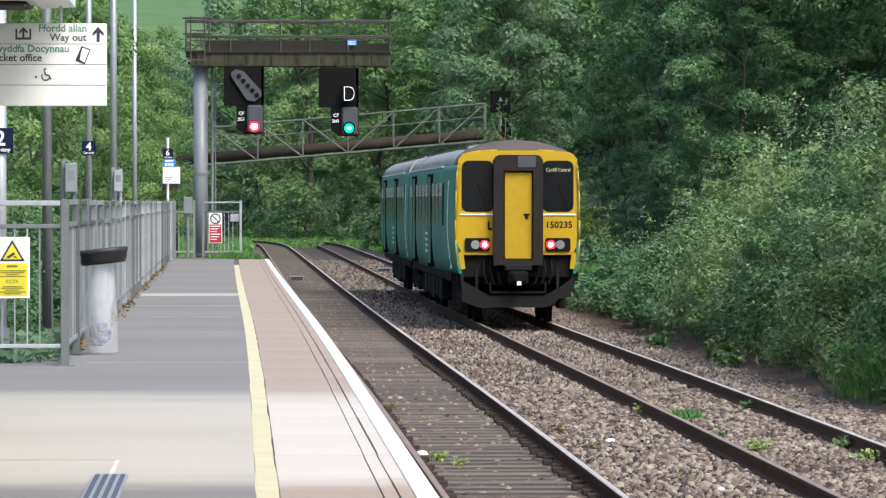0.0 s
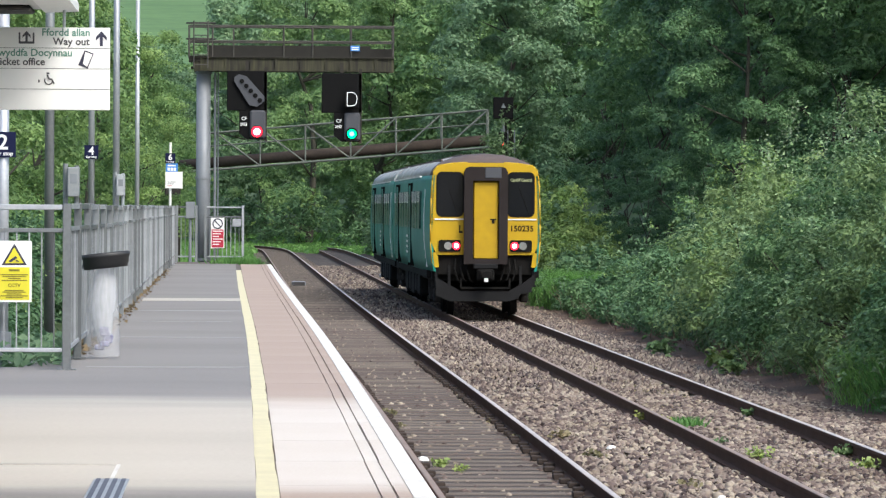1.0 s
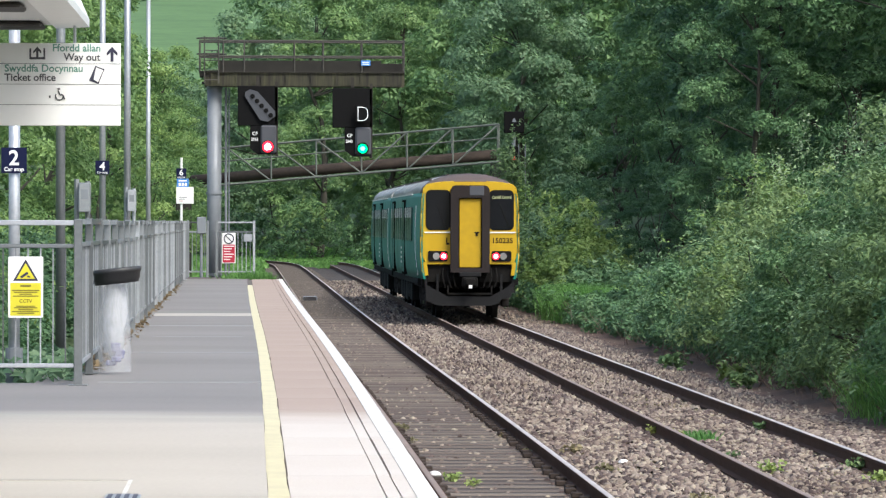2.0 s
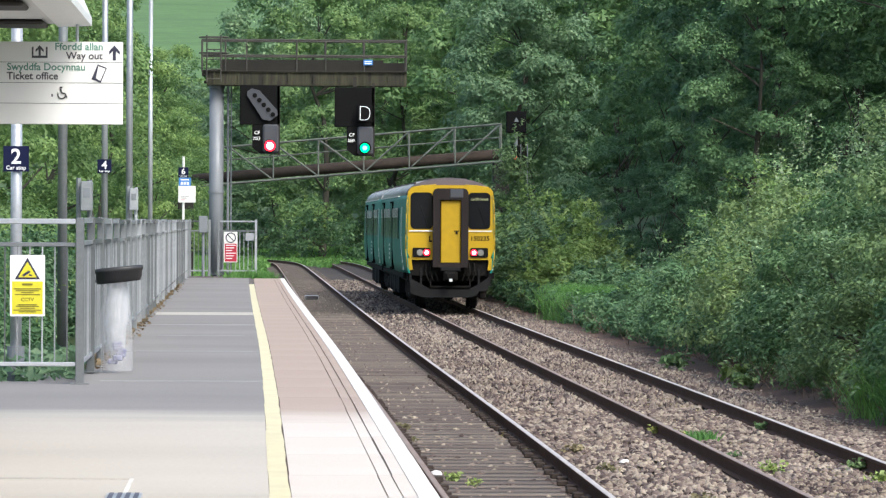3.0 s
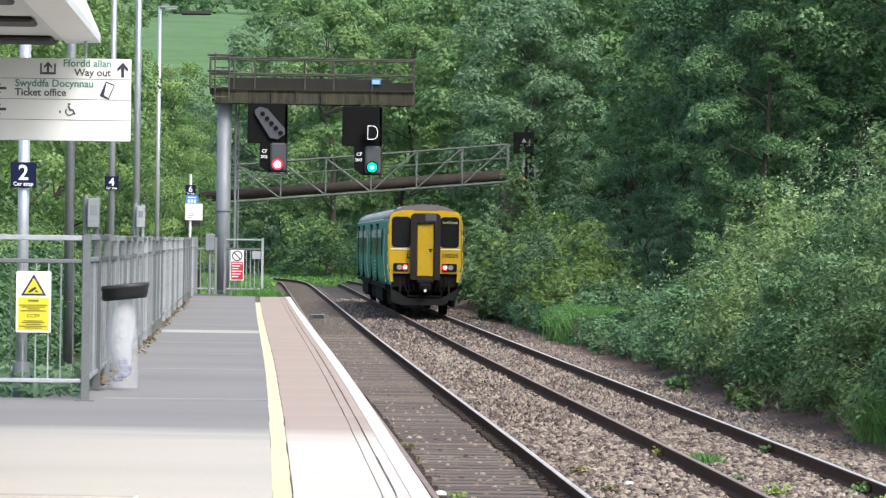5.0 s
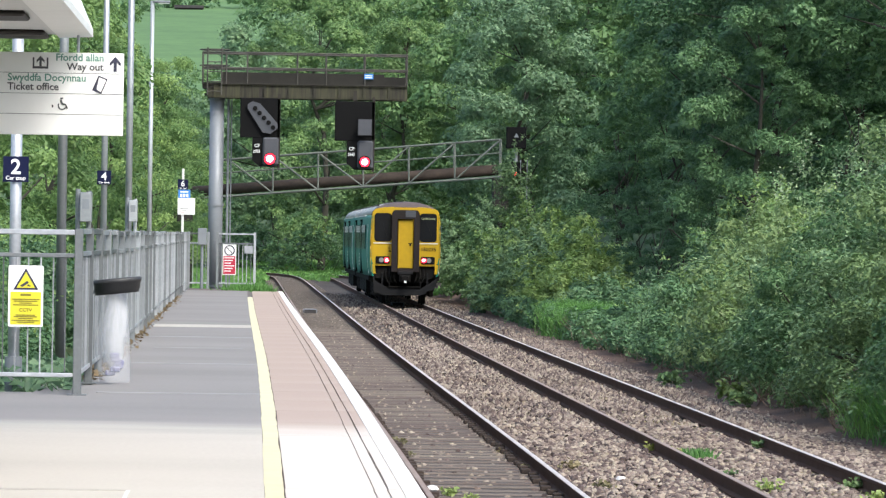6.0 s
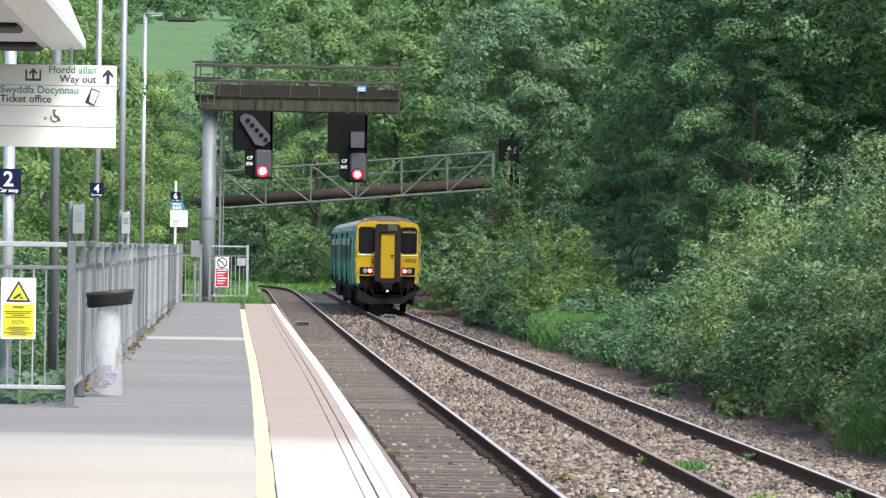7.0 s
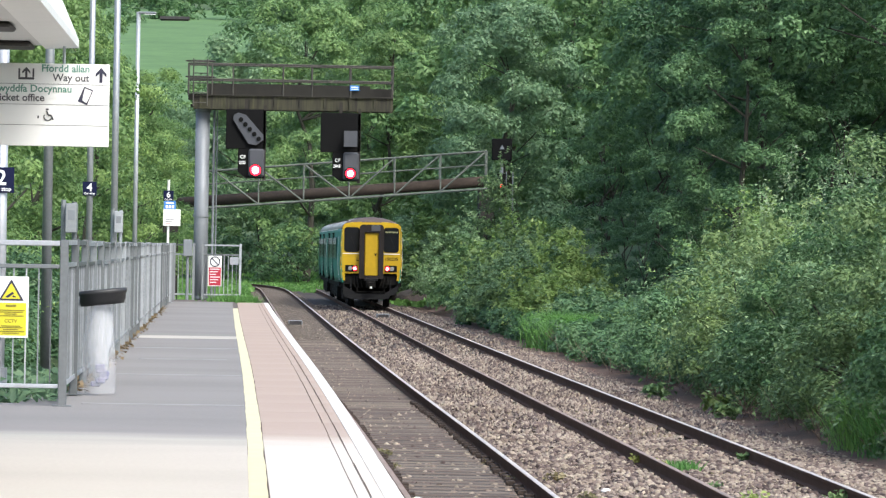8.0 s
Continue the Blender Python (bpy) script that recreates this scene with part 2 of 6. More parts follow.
STEEL_DARK = paint("weathered_dark_steel", (0.04, 0.037, 0.033), (0.022, 0.02, 0.018), 0.85, spec=0.12, fine=20, coarse=2)
STEEL_STAINED = paint("stained_girder", (0.028, 0.027, 0.025), (0.085, 0.082, 0.05), 0.85, spec=0.12, fine=3.0, coarse=1.6, mix=0.8, stretch=(6, 1, 0.5))
STEEL_PALE = paint("pale_truss_steel", (0.16, 0.175, 0.155), (0.09, 0.10, 0.085), 0.8, spec=0.15, fine=20, coarse=2)
PIPE = paint("rusty_pipe", (0.07, 0.054, 0.045), (0.035, 0.029, 0.025), 0.85, spec=0.12, fine=8, coarse=1)
BLACK = paint("black_board", (0.007, 0.007, 0.0075), (0.011, 0.011, 0.011), 0.85, spec=0.08, bump=0.03)
HEAD_GREY = paint("signal_hood_grey", (0.075, 0.078, 0.09), (0.05, 0.053, 0.06), 0.7, spec=0.2, bump=0.03)
RED_GLOW = paint("red_lamp", (1.0, 0.015, 0.035), (1.0, 0.015, 0.035), 0.3, bump=0, glow=2.6)
GREEN_GLOW = paint("green_lamp", (0.01, 0.80, 0.24), (0.01, 0.80, 0.24), 0.3, bump=0, glow=1.0)
RED_CORE = paint("red_lamp_core", (1.0, 0.62, 0.64), (1.0, 0.62, 0.64), 0.3, bump=0, glow=5)
GREEN_CORE = paint("green_lamp_core", (0.30, 1.0, 0.55), (0.30, 1.0, 0.55), 0.3, bump=0, glow=0.9)
WHITE_GLOW = paint("white_lamp", (1, 1, 1), (1, 1, 1), 0.3, bump=0, glow=0.4)
WHITE = paint("white_sign", (0.80, 0.80, 0.79), (0.74, 0.745, 0.735), 0.45, fine=10, coarse=1, bump=0.0)
INK = paint("dark_print", (0.03, 0.03, 0.06), (0.03, 0.03, 0.05), 0.6, bump=0)
INK_GREY = paint("grey_print", (0.075, 0.075, 0.085), (0.075, 0.075, 0.085), 0.6, bump=0)
INK_GREEN = paint("green_print", (0.13, 0.27, 0.22), (0.13, 0.27, 0.22), 0.6, bump=0)
INK_OLIVE = paint("olive_print", (0.19, 0.165, 0.02), (0.16, 0.14, 0.02), 0.6, bump=0)
NAVY = paint("navy_sign", (0.008, 0.011, 0.04), (0.012, 0.014, 0.04), 0.6, bump=0, spec=0.1)
BLUE = paint("blue_plate", (0.05, 0.22, 0.62), (0.05, 0.18, 0.5), 0.5, bump=0)
SIGN_YELLOW = paint("yellow_sign", (0.62, 0.555, 0.025), (0.56, 0.5, 0.04), 0.5, bump=0)
SIGN_RED = paint("red_sign", (0.42, 0.022, 0.05), (0.38, 0.025, 0.05), 0.5, bump=0)
CANOPY_WHITE = paint("canopy_white", (0.62, 0.62, 0.60), (0.50, 0.50, 0.48), 0.5, fine=20, coarse=1)
# Whiter than the soffit, so the edge looks sunlit by its own colour.
CANOPY_LIT_EDGE = paint("canopy_lit_edge_white", (0.8, 0.8, 0.78), (0.7, 0.7, 0.68), 0.5)
SLOT = paint("canopy_slot", (0.02, 0.016, 0.014), (0.03, 0.025, 0.02), 0.6)
BARK = paint("bark", (0.06, 0.055, 0.042), (0.035, 0.033, 0.026), 0.95, fine=12, coarse=2, bump=0.6, stretch=(1, 1, 0.3))
TEAL = paint("teal_bodyside", (0.008, 0.205, 0.155), (0.012, 0.155, 0.12), 0.5, fine=4, coarse=0.5, mix=0.6, bump=0.01)
TRAIN_YELLOW = paint("warning_yellow", (0.47, 0.30, 0.0), (0.38, 0.24, 0.0), 0.5, fine=6, coarse=1.0, mix=0.5, bump=0.01)
DOOR_YELLOW = paint("gangway_door_yellow", (0.45, 0.285, 0.0), (0.36, 0.225, 0.003), 0.55, fine=6, coarse=1.5, mix=0.7, bump=0.02)
GANGWAY = paint("gangway_brown", (0.026, 0.0205, 0.020), (0.017, 0.014, 0.0135), 0.8, spec=0.15)
ROOF = paint("roof_grey", (0.36, 0.36, 0.355), (0.24, 0.23, 0.22), 0.5, fine=8, coarse=0.8, mix=0.7)
ROOF_DOME = paint("roof_dome_brown", (0.11, 0.08, 0.07), (0.07, 0.055, 0.05), 0.7, fine=8, coarse=1.5)
GLASS = paint("dark_cab_glass", (0.006, 0.007, 0.010), (0.014, 0.015, 0.018), 0.08, coarse=1.5, bump=0, spec=0.25)
SIDE_GLASS = paint("saloon_glass", (0.008, 0.05, 0.045), (0.012, 0.06, 0.055), 0.3, bump=0, spec=0.25)
UNDER = paint("underframe_black", (0.008, 0.0078, 0.0076), (0.018, 0.016, 0.014), 0.85, spec=0.1, fine=10, coarse=2)
FAIRING = paint("obstacle_deflector_grey", (0.018, 0.018, 0.019), (0.011, 0.011, 0.011), 0.85, spec=0.1)
BOGIE_GREY = paint("brake_dust_grey", (0.050, 0.045, 0.041), (0.02, 0.018, 0.017), 0.9, spec=0.1, fine=12, coarse=3, mix=0.9)
TRIM_WHITE = paint("white_trim", (0.78, 0.78, 0.76), (0.66, 0.66, 0.64), 0.4, bump=0)
LITTER = paint("litter_paper", (0.34, 0.34, 0.42), (0.14, 0.14, 0.24), 0.7, fine=30, coarse=10, mix=1.0)
HOOP_BLACK = paint("black_bin_plastic", (0.025, 0.025, 0.027), (0.035, 0.035, 0.037), 0.45)


# ---- alignment: the line bends gently to the left ----
BEND = ((-60, 0.0), (50, 0.0), (72, -0.10), (95, -0.19), (127, -0.27), (171, -0.33), (215, -0.40), (245, -0.46), (265, -0.60), (280, -1.3), (292, -2.9), (305, -5.6), (325, -11.0), (360, -22.0))


def bend(y):
    """Sideways shift of the line at y, smoothed."""
    ys, xs = [p[0] for p in BEND], [p[1] for p in BEND]
    return sum(float(np.interp(y + k, ys, xs)) for k in (-12, -6, 0, 6, 12)) / 5


NEAR_LINE, FAR_LINE, HALF_GAUGE = 2.47, 5.78, 0.7525


# ---- ground ----
def ground_height(x, y):
    z = -1.16
    if x > 8.3:
        z += 0.34 * min(x - 8.3, 14) + 0.15 * max(min(x - 22.3, 60), 0)
    if x < -2.0 and y < 140:
        z += 0.75 * min(1, (-2.0 - x) / 1.0) * min(1, (140 - y) / 20)
    far = max(0.0, y - 320 + 0.6 * max(x, 0))
    z += 0.0805 * min(far, 1500) * min(1, far / 120)
    z += 0.12 * noise.noise((x * 0.25, y * 0.1, 0)) if (x > 8.6 or x < -3 or y > 250) else 0
    return z


def build_ground():
    xs = [-900, -500, -300, -180, -110, -70, -45, -30, -20, -14, -10, -7, -5, -3.6, -2.8, -2.3, -2.0, -1.0, 0.5, 2.5, 4.1, 6, 8.0, 8.5, 9, 9.7, 10.5, 11.5, 13, 15, 18, 22, 27, 34, 45, 60, 90, 140, 220, 350, 600, 900]
    ys = [-300, -160, -80, -40, -10] + list(range(10, 330, 8)) + [340, 360, 385, 415, 450, 500, 560, 640, 740, 860, 1000, 1200, 1500, 2000, 3000]
    f = Form()
    for y in ys:
        for x in xs:
            f.v.append((x, y, ground_height(x, y)))
    n = len(xs)
    for j in range(len(ys) - 1):
        for i in range(n - 1):
            f.f.append((j * n + i, j * n + i + 1, (j + 1) * n + i + 1, (j + 1) * n + i))
    g = Form()
    gx, gy = [-120, -60, -40, -25, -15, -8, -2, 3, 8], [480, 520, 560, 620, 700, 780, 860, 930, 985]
    g.v = [(x, y, ground_height(x, y) + 1.2) for y in gy for x in gx]
    g.f = [(j * 9 + i, j * 9 + i + 1, j * 9 + i + 10, j * 9 + i + 9) for j in range(8) for i in range(8)]
    structure("far_field", g, FIELD, "green pasture on the far hillside", "field", smooth=True)
    return structure("ground", f, GROUND, "brown earth and rough grass of the railway bank and hill", "ground", smooth=True)


def strip(f, y0, y1, x0, x1, z0, z1, step=4.0, shift=bend):
    """A long bar along the line, between two offsets and two heights."""
    n = max(1, int(math.ceil((y1 - y0) / step)))
    rings = []
    for k in range(n + 1):
        y = y0 + (y1 - y0) * k / n
        s = shift(y)
        rings.append([(x0 + s, y, z0), (x1 + s, y, z0), (x1 + s, y, z1), (x0 + s, y, z1)])
    f.loft(rings)
    return f


def build_platform():
    body = Form()
    strip(body, 4.0, 121.0, -2.1, 0.93, -1.2, -0.02)
    body.box(-9, -40, -1.2, 0.93, 4.0, -0.02)
    body.box(-2.2, 121.0, -1.2, -0.1, 126.6, -0.015)
    body.box(-9, 4.0, -1.2, -2.1, 42.9, -0.02)
    plat = structure("platform", body, BRICK_DARK, "long station platform with dark brick face", "platform")
    a = Form()
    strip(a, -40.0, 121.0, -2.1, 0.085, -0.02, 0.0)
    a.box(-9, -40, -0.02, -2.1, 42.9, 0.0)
    part("asphalt_surface", a, ASPHALT, plat, "grey asphalt platform surface with a painted sunlit stretch")
    yl = Form()
    worn = random.Random(14)
    rings = []
    y = -40.0
    while y < 110:
        a0, a1 = 0.085 + bend(y) + worn.uniform(-0.005, 0.004), 0.205 + bend(y) + worn.uniform(-0.004, 0.006)
        rings.append([(a0, y, -0.02), (a1, y, -0.02), (a1, y, 0.002), (a0, y, 0.002)])
        y += 0.8
    yl.loft(rings)
    part("yellow_line", yl, YELLOW_LINE, plat, "faded yellow safety line")
    # pale bands laid across the asphalt
    for y0, y1, x0, x1, mt in ((73.6, 75.6, -1.55, 0.08, CONCRETE), (52.8, 53.1, -1.6, 0.08, ASPHALT_PALE), (66.4, 66.8, -1.5, 0.08, ASPHALT_PALE), (60.1, 60.3, -1.3, -0.1, ASPHALT_PALE), (42.95, 43.2, -1.5, 0.08, ASPHALT_PALE), (26.7, 26.82, -3.0, -0.73, CONCRETE)):
        b = Form()
        strip(b, y0, y1, x0, x1, 0.0, 0.004, step=1.0)
        part("repair_band", b, mt, plat, "pale band across the asphalt")
    # slabs behind the edge, and the white coping
    y = -40.0
    k = 0
    pieces = {}
    wob = random.Random(9)
    while y < 120.5:
        ln = 2.4
        s = bend(y + ln / 2)
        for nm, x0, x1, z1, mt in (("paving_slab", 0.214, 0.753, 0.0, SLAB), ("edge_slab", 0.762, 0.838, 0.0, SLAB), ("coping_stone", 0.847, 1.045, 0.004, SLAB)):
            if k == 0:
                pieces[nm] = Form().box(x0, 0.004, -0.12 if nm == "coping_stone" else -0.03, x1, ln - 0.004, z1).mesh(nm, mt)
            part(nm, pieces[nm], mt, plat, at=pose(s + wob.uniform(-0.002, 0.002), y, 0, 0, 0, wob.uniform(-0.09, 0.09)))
        y += ln
        k += 1
    wl = Form()
    strip(wl, -40, 120.6, 0.925, 1.043, 0.002, 0.009, step=2.4)
    part("white_line", wl, COPING, plat, "worn white platform edge line")
    bed = Form()
    strip(bed, -40, 120.5, 0.205, 0.95, -0.1, -0.012)
    part("slab_bedding", bed, JOINT, plat, "brown joint mortar")
    return plat


RAIL_PROFILE = ((-0.07, 0), (0.07, 0), (0.07, 0.012), (0.012, 0.03), (0.012, 0.112), (0.035, 0.125), (0.035, 0.157), (-0.035, 0.157), (-0.035, 0.125), (-0.012, 0.112), (-0.012, 0.03), (-0.07, 0.012))


def build_track(name, centre, y0, y1, bright, label):
    root = thing(name, pose(0, 0, 0), label, "railway track", kind="structure")
    for side in (-1, 1):
        f, h = Form(), Form()
        rings, tops = [], []
        y = y0
        while y <= y1 + 0.01:
            s = centre + side * HALF_GAUGE + bend(y)
            rings.append([(s + a, y, RAIL - 0.157 + b) for a, b in RAIL_PROFILE])
            tops.append([(s - 0.033, y, RAIL - 0.004), (s + 0.033, y, RAIL - 0.004), (s + 0.026, y, RAIL + 0.004), (s - 0.026, y, RAIL + 0.004)])
            y += 2.5
        rail = part("rail", f.loft(rings), RAIL_SIDE, root, "rusty flat-bottomed rail")
        part("rail_head", h.loft(tops), RAIL_GLEAM if (bright and side > 0) or (not bright and side > 0) else RAIL_DULL, rail, "worn running surface")
    return root


def build_sleepers(track, centre, y0, y1):
    """Timber sleepers with chairs at each rail; the nearest ones singly, the rest joined."""
    me = Form().box(-1.3, -0.115, -0.14, 1.3, 0.115, 0.0, 0.012).mesh("sleeper", SLEEPER)
    ch = Form()
    for side in (-1, 1):
        c = side * HALF_GAUGE
        for k in (-1, 1):
            ch.box(c + k * 0.12 - 0.055, -0.08, 0.0, c + k * 0.12 + 0.055, 0.08, 0.055, 0.01)
    chm = ch.mesh("rail_clip", RAIL_CLIP)
    rng = random.Random(5)
    y = y0
    rest = Form()
    while y < y1:
        if y < 125:
            ob = part("sleeper", me, SLEEPER, track, at=pose(centre + bend(y) + rng.uniform(-0.03, 0.03), y, RAIL - 0.157 + rng.uniform(-0.004, 0.004), 0, 0, rng.uniform(-0.4, 0.4)))
            if y < 75:
                part("rail_clip", chm, RAIL_SIDE, ob)
        else:
            s = centre + bend(y)
            rest.box(s - 1.3, y - 0.115, RAIL - 0.3, s + 1.3, y + 0.115, RAIL - 0.157)
        y += 0.65
    tagged(part("far_sleepers", rest, SLEEPER, track), kind="stuff")


def build_ballast():
    dirty = Form()
    strip(dirty, -70, 330, 0.95, 3.25, -1.4, RAIL - 0.170, step=4)
    structure("track_bed", dirty, SHADED_DIRT, "dirty bed between the near sleepers, gap shade in its colour", "ballast")
    bed = Form()
    strip(bed, -70, 330, 3.25, 7.9, -1.4, RAIL - 0.19, step=4)
    structure("ballast_bed", bed, BALLAST_BED, "bed of grey brown railway ballast under the tracks", "ballast")
    # loose stones: broken blocks by the platform, simple points farther off
    rng = np.random.default_rng(3)
    pts = []
    for x0, x1, y0, y1, per, lift in ((3.36, 4.88, 33, 62, 250, 0.05), (3.36, 4.88, 62, 110, 110, 0.05), (5.14, 6.42, 36, 62, 250, 0.035), (5.14, 6.42, 62, 110, 110, 0.035),
                                      (6.66, 8.6, 40, 62, 230, 0.02), (6.66, 8.6, 62, 120, 90, 0.02), (1.9, 3.1, 30, 62, 14, 0.015), (3.0, 3.14, 30, 75, 80, 0.01),
                                      (4.6, 4.9, 34, 70, 150, 0.04), (3.36, 8.3, 110, 200, 20, 0.04), (1.8, 3.1, 62, 200, 12, 0.01)):
        n = int((x1 - x0) * (y1 - y0) * per)
        p = np.stack([rng.uniform(x0, x1, n), rng.uniform(y0, y1, n), np.zeros(n)], 1)
        p[:, 2] = RAIL - 0.19 + lift * rng.uniform(0.2, 1.3, n) + np.where(p[:, 0] > 7.3, -0.06 * (p[:, 0] - 7.3), 0)
        pts.append(p)
    p = np.concatenate(pts)
    p[:, 0] += np.array([bend(y) for y in p[:, 1]])
    block = [(-1, -1, -0.5), (1, -1, -0.5), (1, 1, -0.5), (-1, 1, -0.5), (-0.72, -0.7, 0.7), (0.72, -0.72, 0.7), (0.7, 0.72, 0.7), (-0.72, 0.7, 0.7)]
    block_faces = [(0, 1, 5), (0, 5, 4), (1, 2, 6), (1, 6, 5), (2, 3, 7), (2, 7, 6), (3, 0, 4), (3, 4, 7), (4, 5, 6), (4, 6, 7)]
    point = [(1, 0, -0.4), (0, 1, -0.4), (-1, 0, -0.4), (0, -1, -0.4), (0.2, 0.1, 1)]
    point_faces = [(0, 1, 4), (1, 2, 4), (2, 3, 4), (3, 0, 4)]
    for near, shape, fcs, lo, hi in ((True, block, block_faces, 0.012, 0.036), (False, point, point_faces, 0.018, 0.052)):
        q = p[(p[:, 1] < 62) == near]
        n, base, fc = len(q), np.array(shape, float), np.array(fcs)
        m = len(base)
        v = base[None] * rng.uniform(lo, hi, (n, 1, 1)) * rng.uniform(0.65, 1.35, (n, 1, 3)) * rng.uniform(0.8, 1.2, (n, m, 1))
        for ax, lim in (((1, 2), 0.6), ((0, 2), 0.6), ((0, 1), 3.2)):
            ang = rng.uniform(-lim, lim, n)
            c, s = np.cos(ang)[:, None], np.sin(ang)[:, None]
            a, b = v[..., ax[0]].copy(), v[..., ax[1]].copy()
            v[..., ax[0]], v[..., ax[1]] = a * c - b * s, a * s + b * c
        v += q[:, None]
        faces = (np.arange(n)[:, None, None] * m + fc[None]).reshape(-1, 3)
        structure("ballast_stones", array_mesh("ballast_stones", v.reshape(-1, 3), faces, BALLAST), BALLAST, "loose grey and brown crushed stone ballast", "ballast", kind="stuff")


# ---- leaves ----
def leaves(points, normals, sizes, rng, long=1.5, fold=0.25, small=False):
    """Folded leaf blades of two triangles; small ones are single pointed blades."""
    n = len(points)
    r = rng.normal(0, 1, (n, 3))
    t = np.cross(normals, r)
    t /= np.linalg.norm(t, axis=1, keepdims=True) + 1e-9
    b = np.cross(normals, t)
    s = sizes[:, None]
    if small:
        v = np.stack([points - t * s * long * 0.4 - b * s * 0.45, points - t * s * long * 0.4 + b * s * 0.45, points + t * s * long * 0.6], 1)
        return v.reshape(-1, 3), np.arange(n * 3).reshape(-1, 3)
    v = np.stack([points - t * s * long * 0.5, points + b * s * 0.5 + normals * s * fold, points + t * s * long * 0.5, points - b * s * 0.5 + normals * s * fold], 1)
    k = np.arange(n)[:, None] * 4
    faces = np.concatenate([k + np.array([[0, 1, 2]]), k + np.array([[0, 2, 3]])], 1).reshape(-1, 3)
    return v.reshape(-1, 3), faces


def clump_points(centres, radii, each, rng, up=0.35, flat=0.8):
    """Leaf places and facings over the outer shells of clumps."""
    d = rng.normal(0, 1, (len(centres), each, 3))
    d /= np.linalg.norm(d, axis=2, keepdims=True)
    d[..., 2] = np.where(d[..., 2] < -0.35, -d[..., 2], d[..., 2])
    rr = radii[:, None, None] * rng.uniform(0.55, 1.08, (len(centres), each, 1))
    p = centres[:, None] + d * rr * np.array([1, 1, flat])
    nm = d + rng.normal(0, 0.45, d.shape) + np.array([0, 0, up])
    nm /= np.linalg.norm(nm, axis=2, keepdims=True)
    return p.reshape(-1, 3), nm.reshape(-1, 3)


def tree_meshes(seed, height, spread, low, clumps, each, leaf, mat):
    """A trunk with limbs, and a crown of leaf clumps at the ends of the limbs, uneven in outline."""
    rng = np.random.default_rng(seed)
    trunk = Form()
    pts = [Vector((0, 0, -0.6))]
    for k in range(1, 6):
        pts.append(Vector((rng.normal(0, 0.12) * k, rng.normal(0, 0.12) * k, height * 0.8 * k / 5)))
    rad = [0.2 * height / 14 * (1 - 0.17 * k) for k in range(6)]
    for k in range(5):
        trunk.tube(pts[k], pts[k + 1], rad[k], rad[k + 1], n=9, cap=False)
    lobes = []
    count = max(9, clumps // 6)
    for k in range(count):
        u = (k + rng.uniform(0, 1)) / count
        z = low + (height - low) * (0.06 + 0.86 * u)
        r = spread * (0.34 + 0.50 * math.sin(math.pi * min(1, 0.25 + u * 0.75))) * rng.uniform(0.65, 1.15)
        a = k * 2.4 + rng.uniform(-0.5, 0.5)
        lobes.append((r * math.cos(a), r * math.sin(a), z, spread * rng.uniform(0.30, 0.50) * (1.1 - 0.35 * u)))
    mids = []
    for k in range(clumps):
        lx, ly, lz, lr = lobes[k % count]
        d = rng.normal(0, 1, 3)
        d /= np.linalg.norm(d)
        d[2] = abs(d[2]) if rng.uniform() < 0.6 else d[2]
        mids.append((lx + d[0] * lr, ly + d[1] * lr, lz + d[2] * lr * 0.7))
    mids = np.array(mids)
    for k in range(0, clumps, 9):
        m = Vector(mids[k])
        zz = max(low * 0.6, m.z - 1.8)
        i = min(4, int(zz / (height * 0.8) * 5))
        r0 = pts[i].lerp(pts[i + 1], 0.5)
        trunk.tube(r0, r0.lerp(m, 0.72), 0.055 * height / 14, 0.02, n=5, cap=False)
    radii = rng.uniform(0.6, 1.3, clumps) * spread / 4.6
    p, nm = clump_points(mids, radii, each, rng)
    v, f = leaves(p, nm, leaf * rng.uniform(0.6, 1.3, len(p)), rng, small=True)
    return trunk.mesh("trunk", BARK, True), array_mesh("crown", v, f, mat)


LEAF_DEEP = leaf_mat("leaf_deep_green", (0.038, 0.098, 0.042), (0.135, 0.25, 0.10), 0.3)
LEAF_MID = leaf_mat("leaf_mid_green", (0.062, 0.14, 0.052), (0.20, 0.325, 0.115), 0.35)
# Own light green raised a little, putting sun on these trees into it.
LEAF_LIGHT = leaf_mat("leaf_sunny_green", (0.088, 0.175, 0.05), (0.27, 0.40, 0.13), 0.42)
# Olive leaf lifted towards pale blue-green, putting distance haze into the colour.
LEAF_HAZY_OLIVE = leaf_mat("leaf_hazy_olive", (0.10, 0.19, 0.10), (0.245, 0.365, 0.185), 0.35)
LEAF_BUSH = leaf_mat("leaf_bush_green", (0.072, 0.14, 0.048), (0.24, 0.34, 0.13), 0.32)
LEAF_PALE = leaf_mat("leaf_pale_underside", (0.14, 0.20, 0.11), (0.29, 0.35, 0.22), 0.3)
LEAF_SPRAY = leaf_mat("leaf_spray_green", (0.10, 0.19, 0.075), (0.27, 0.385, 0.19), 0.3)
LEAF_BLOSSOM = leaf_mat("leaf_tip_yellow", (0.12, 0.22, 0.05), (0.27, 0.37, 0.11), 0.3)


def tree(name, meshes, m, label, group):
    root = thing(name, m, label, "tree", group)
    part("trunk", meshes[0], BARK, root)
    part("crown", meshes[1], meshes[1].materials[0], root)
    return root


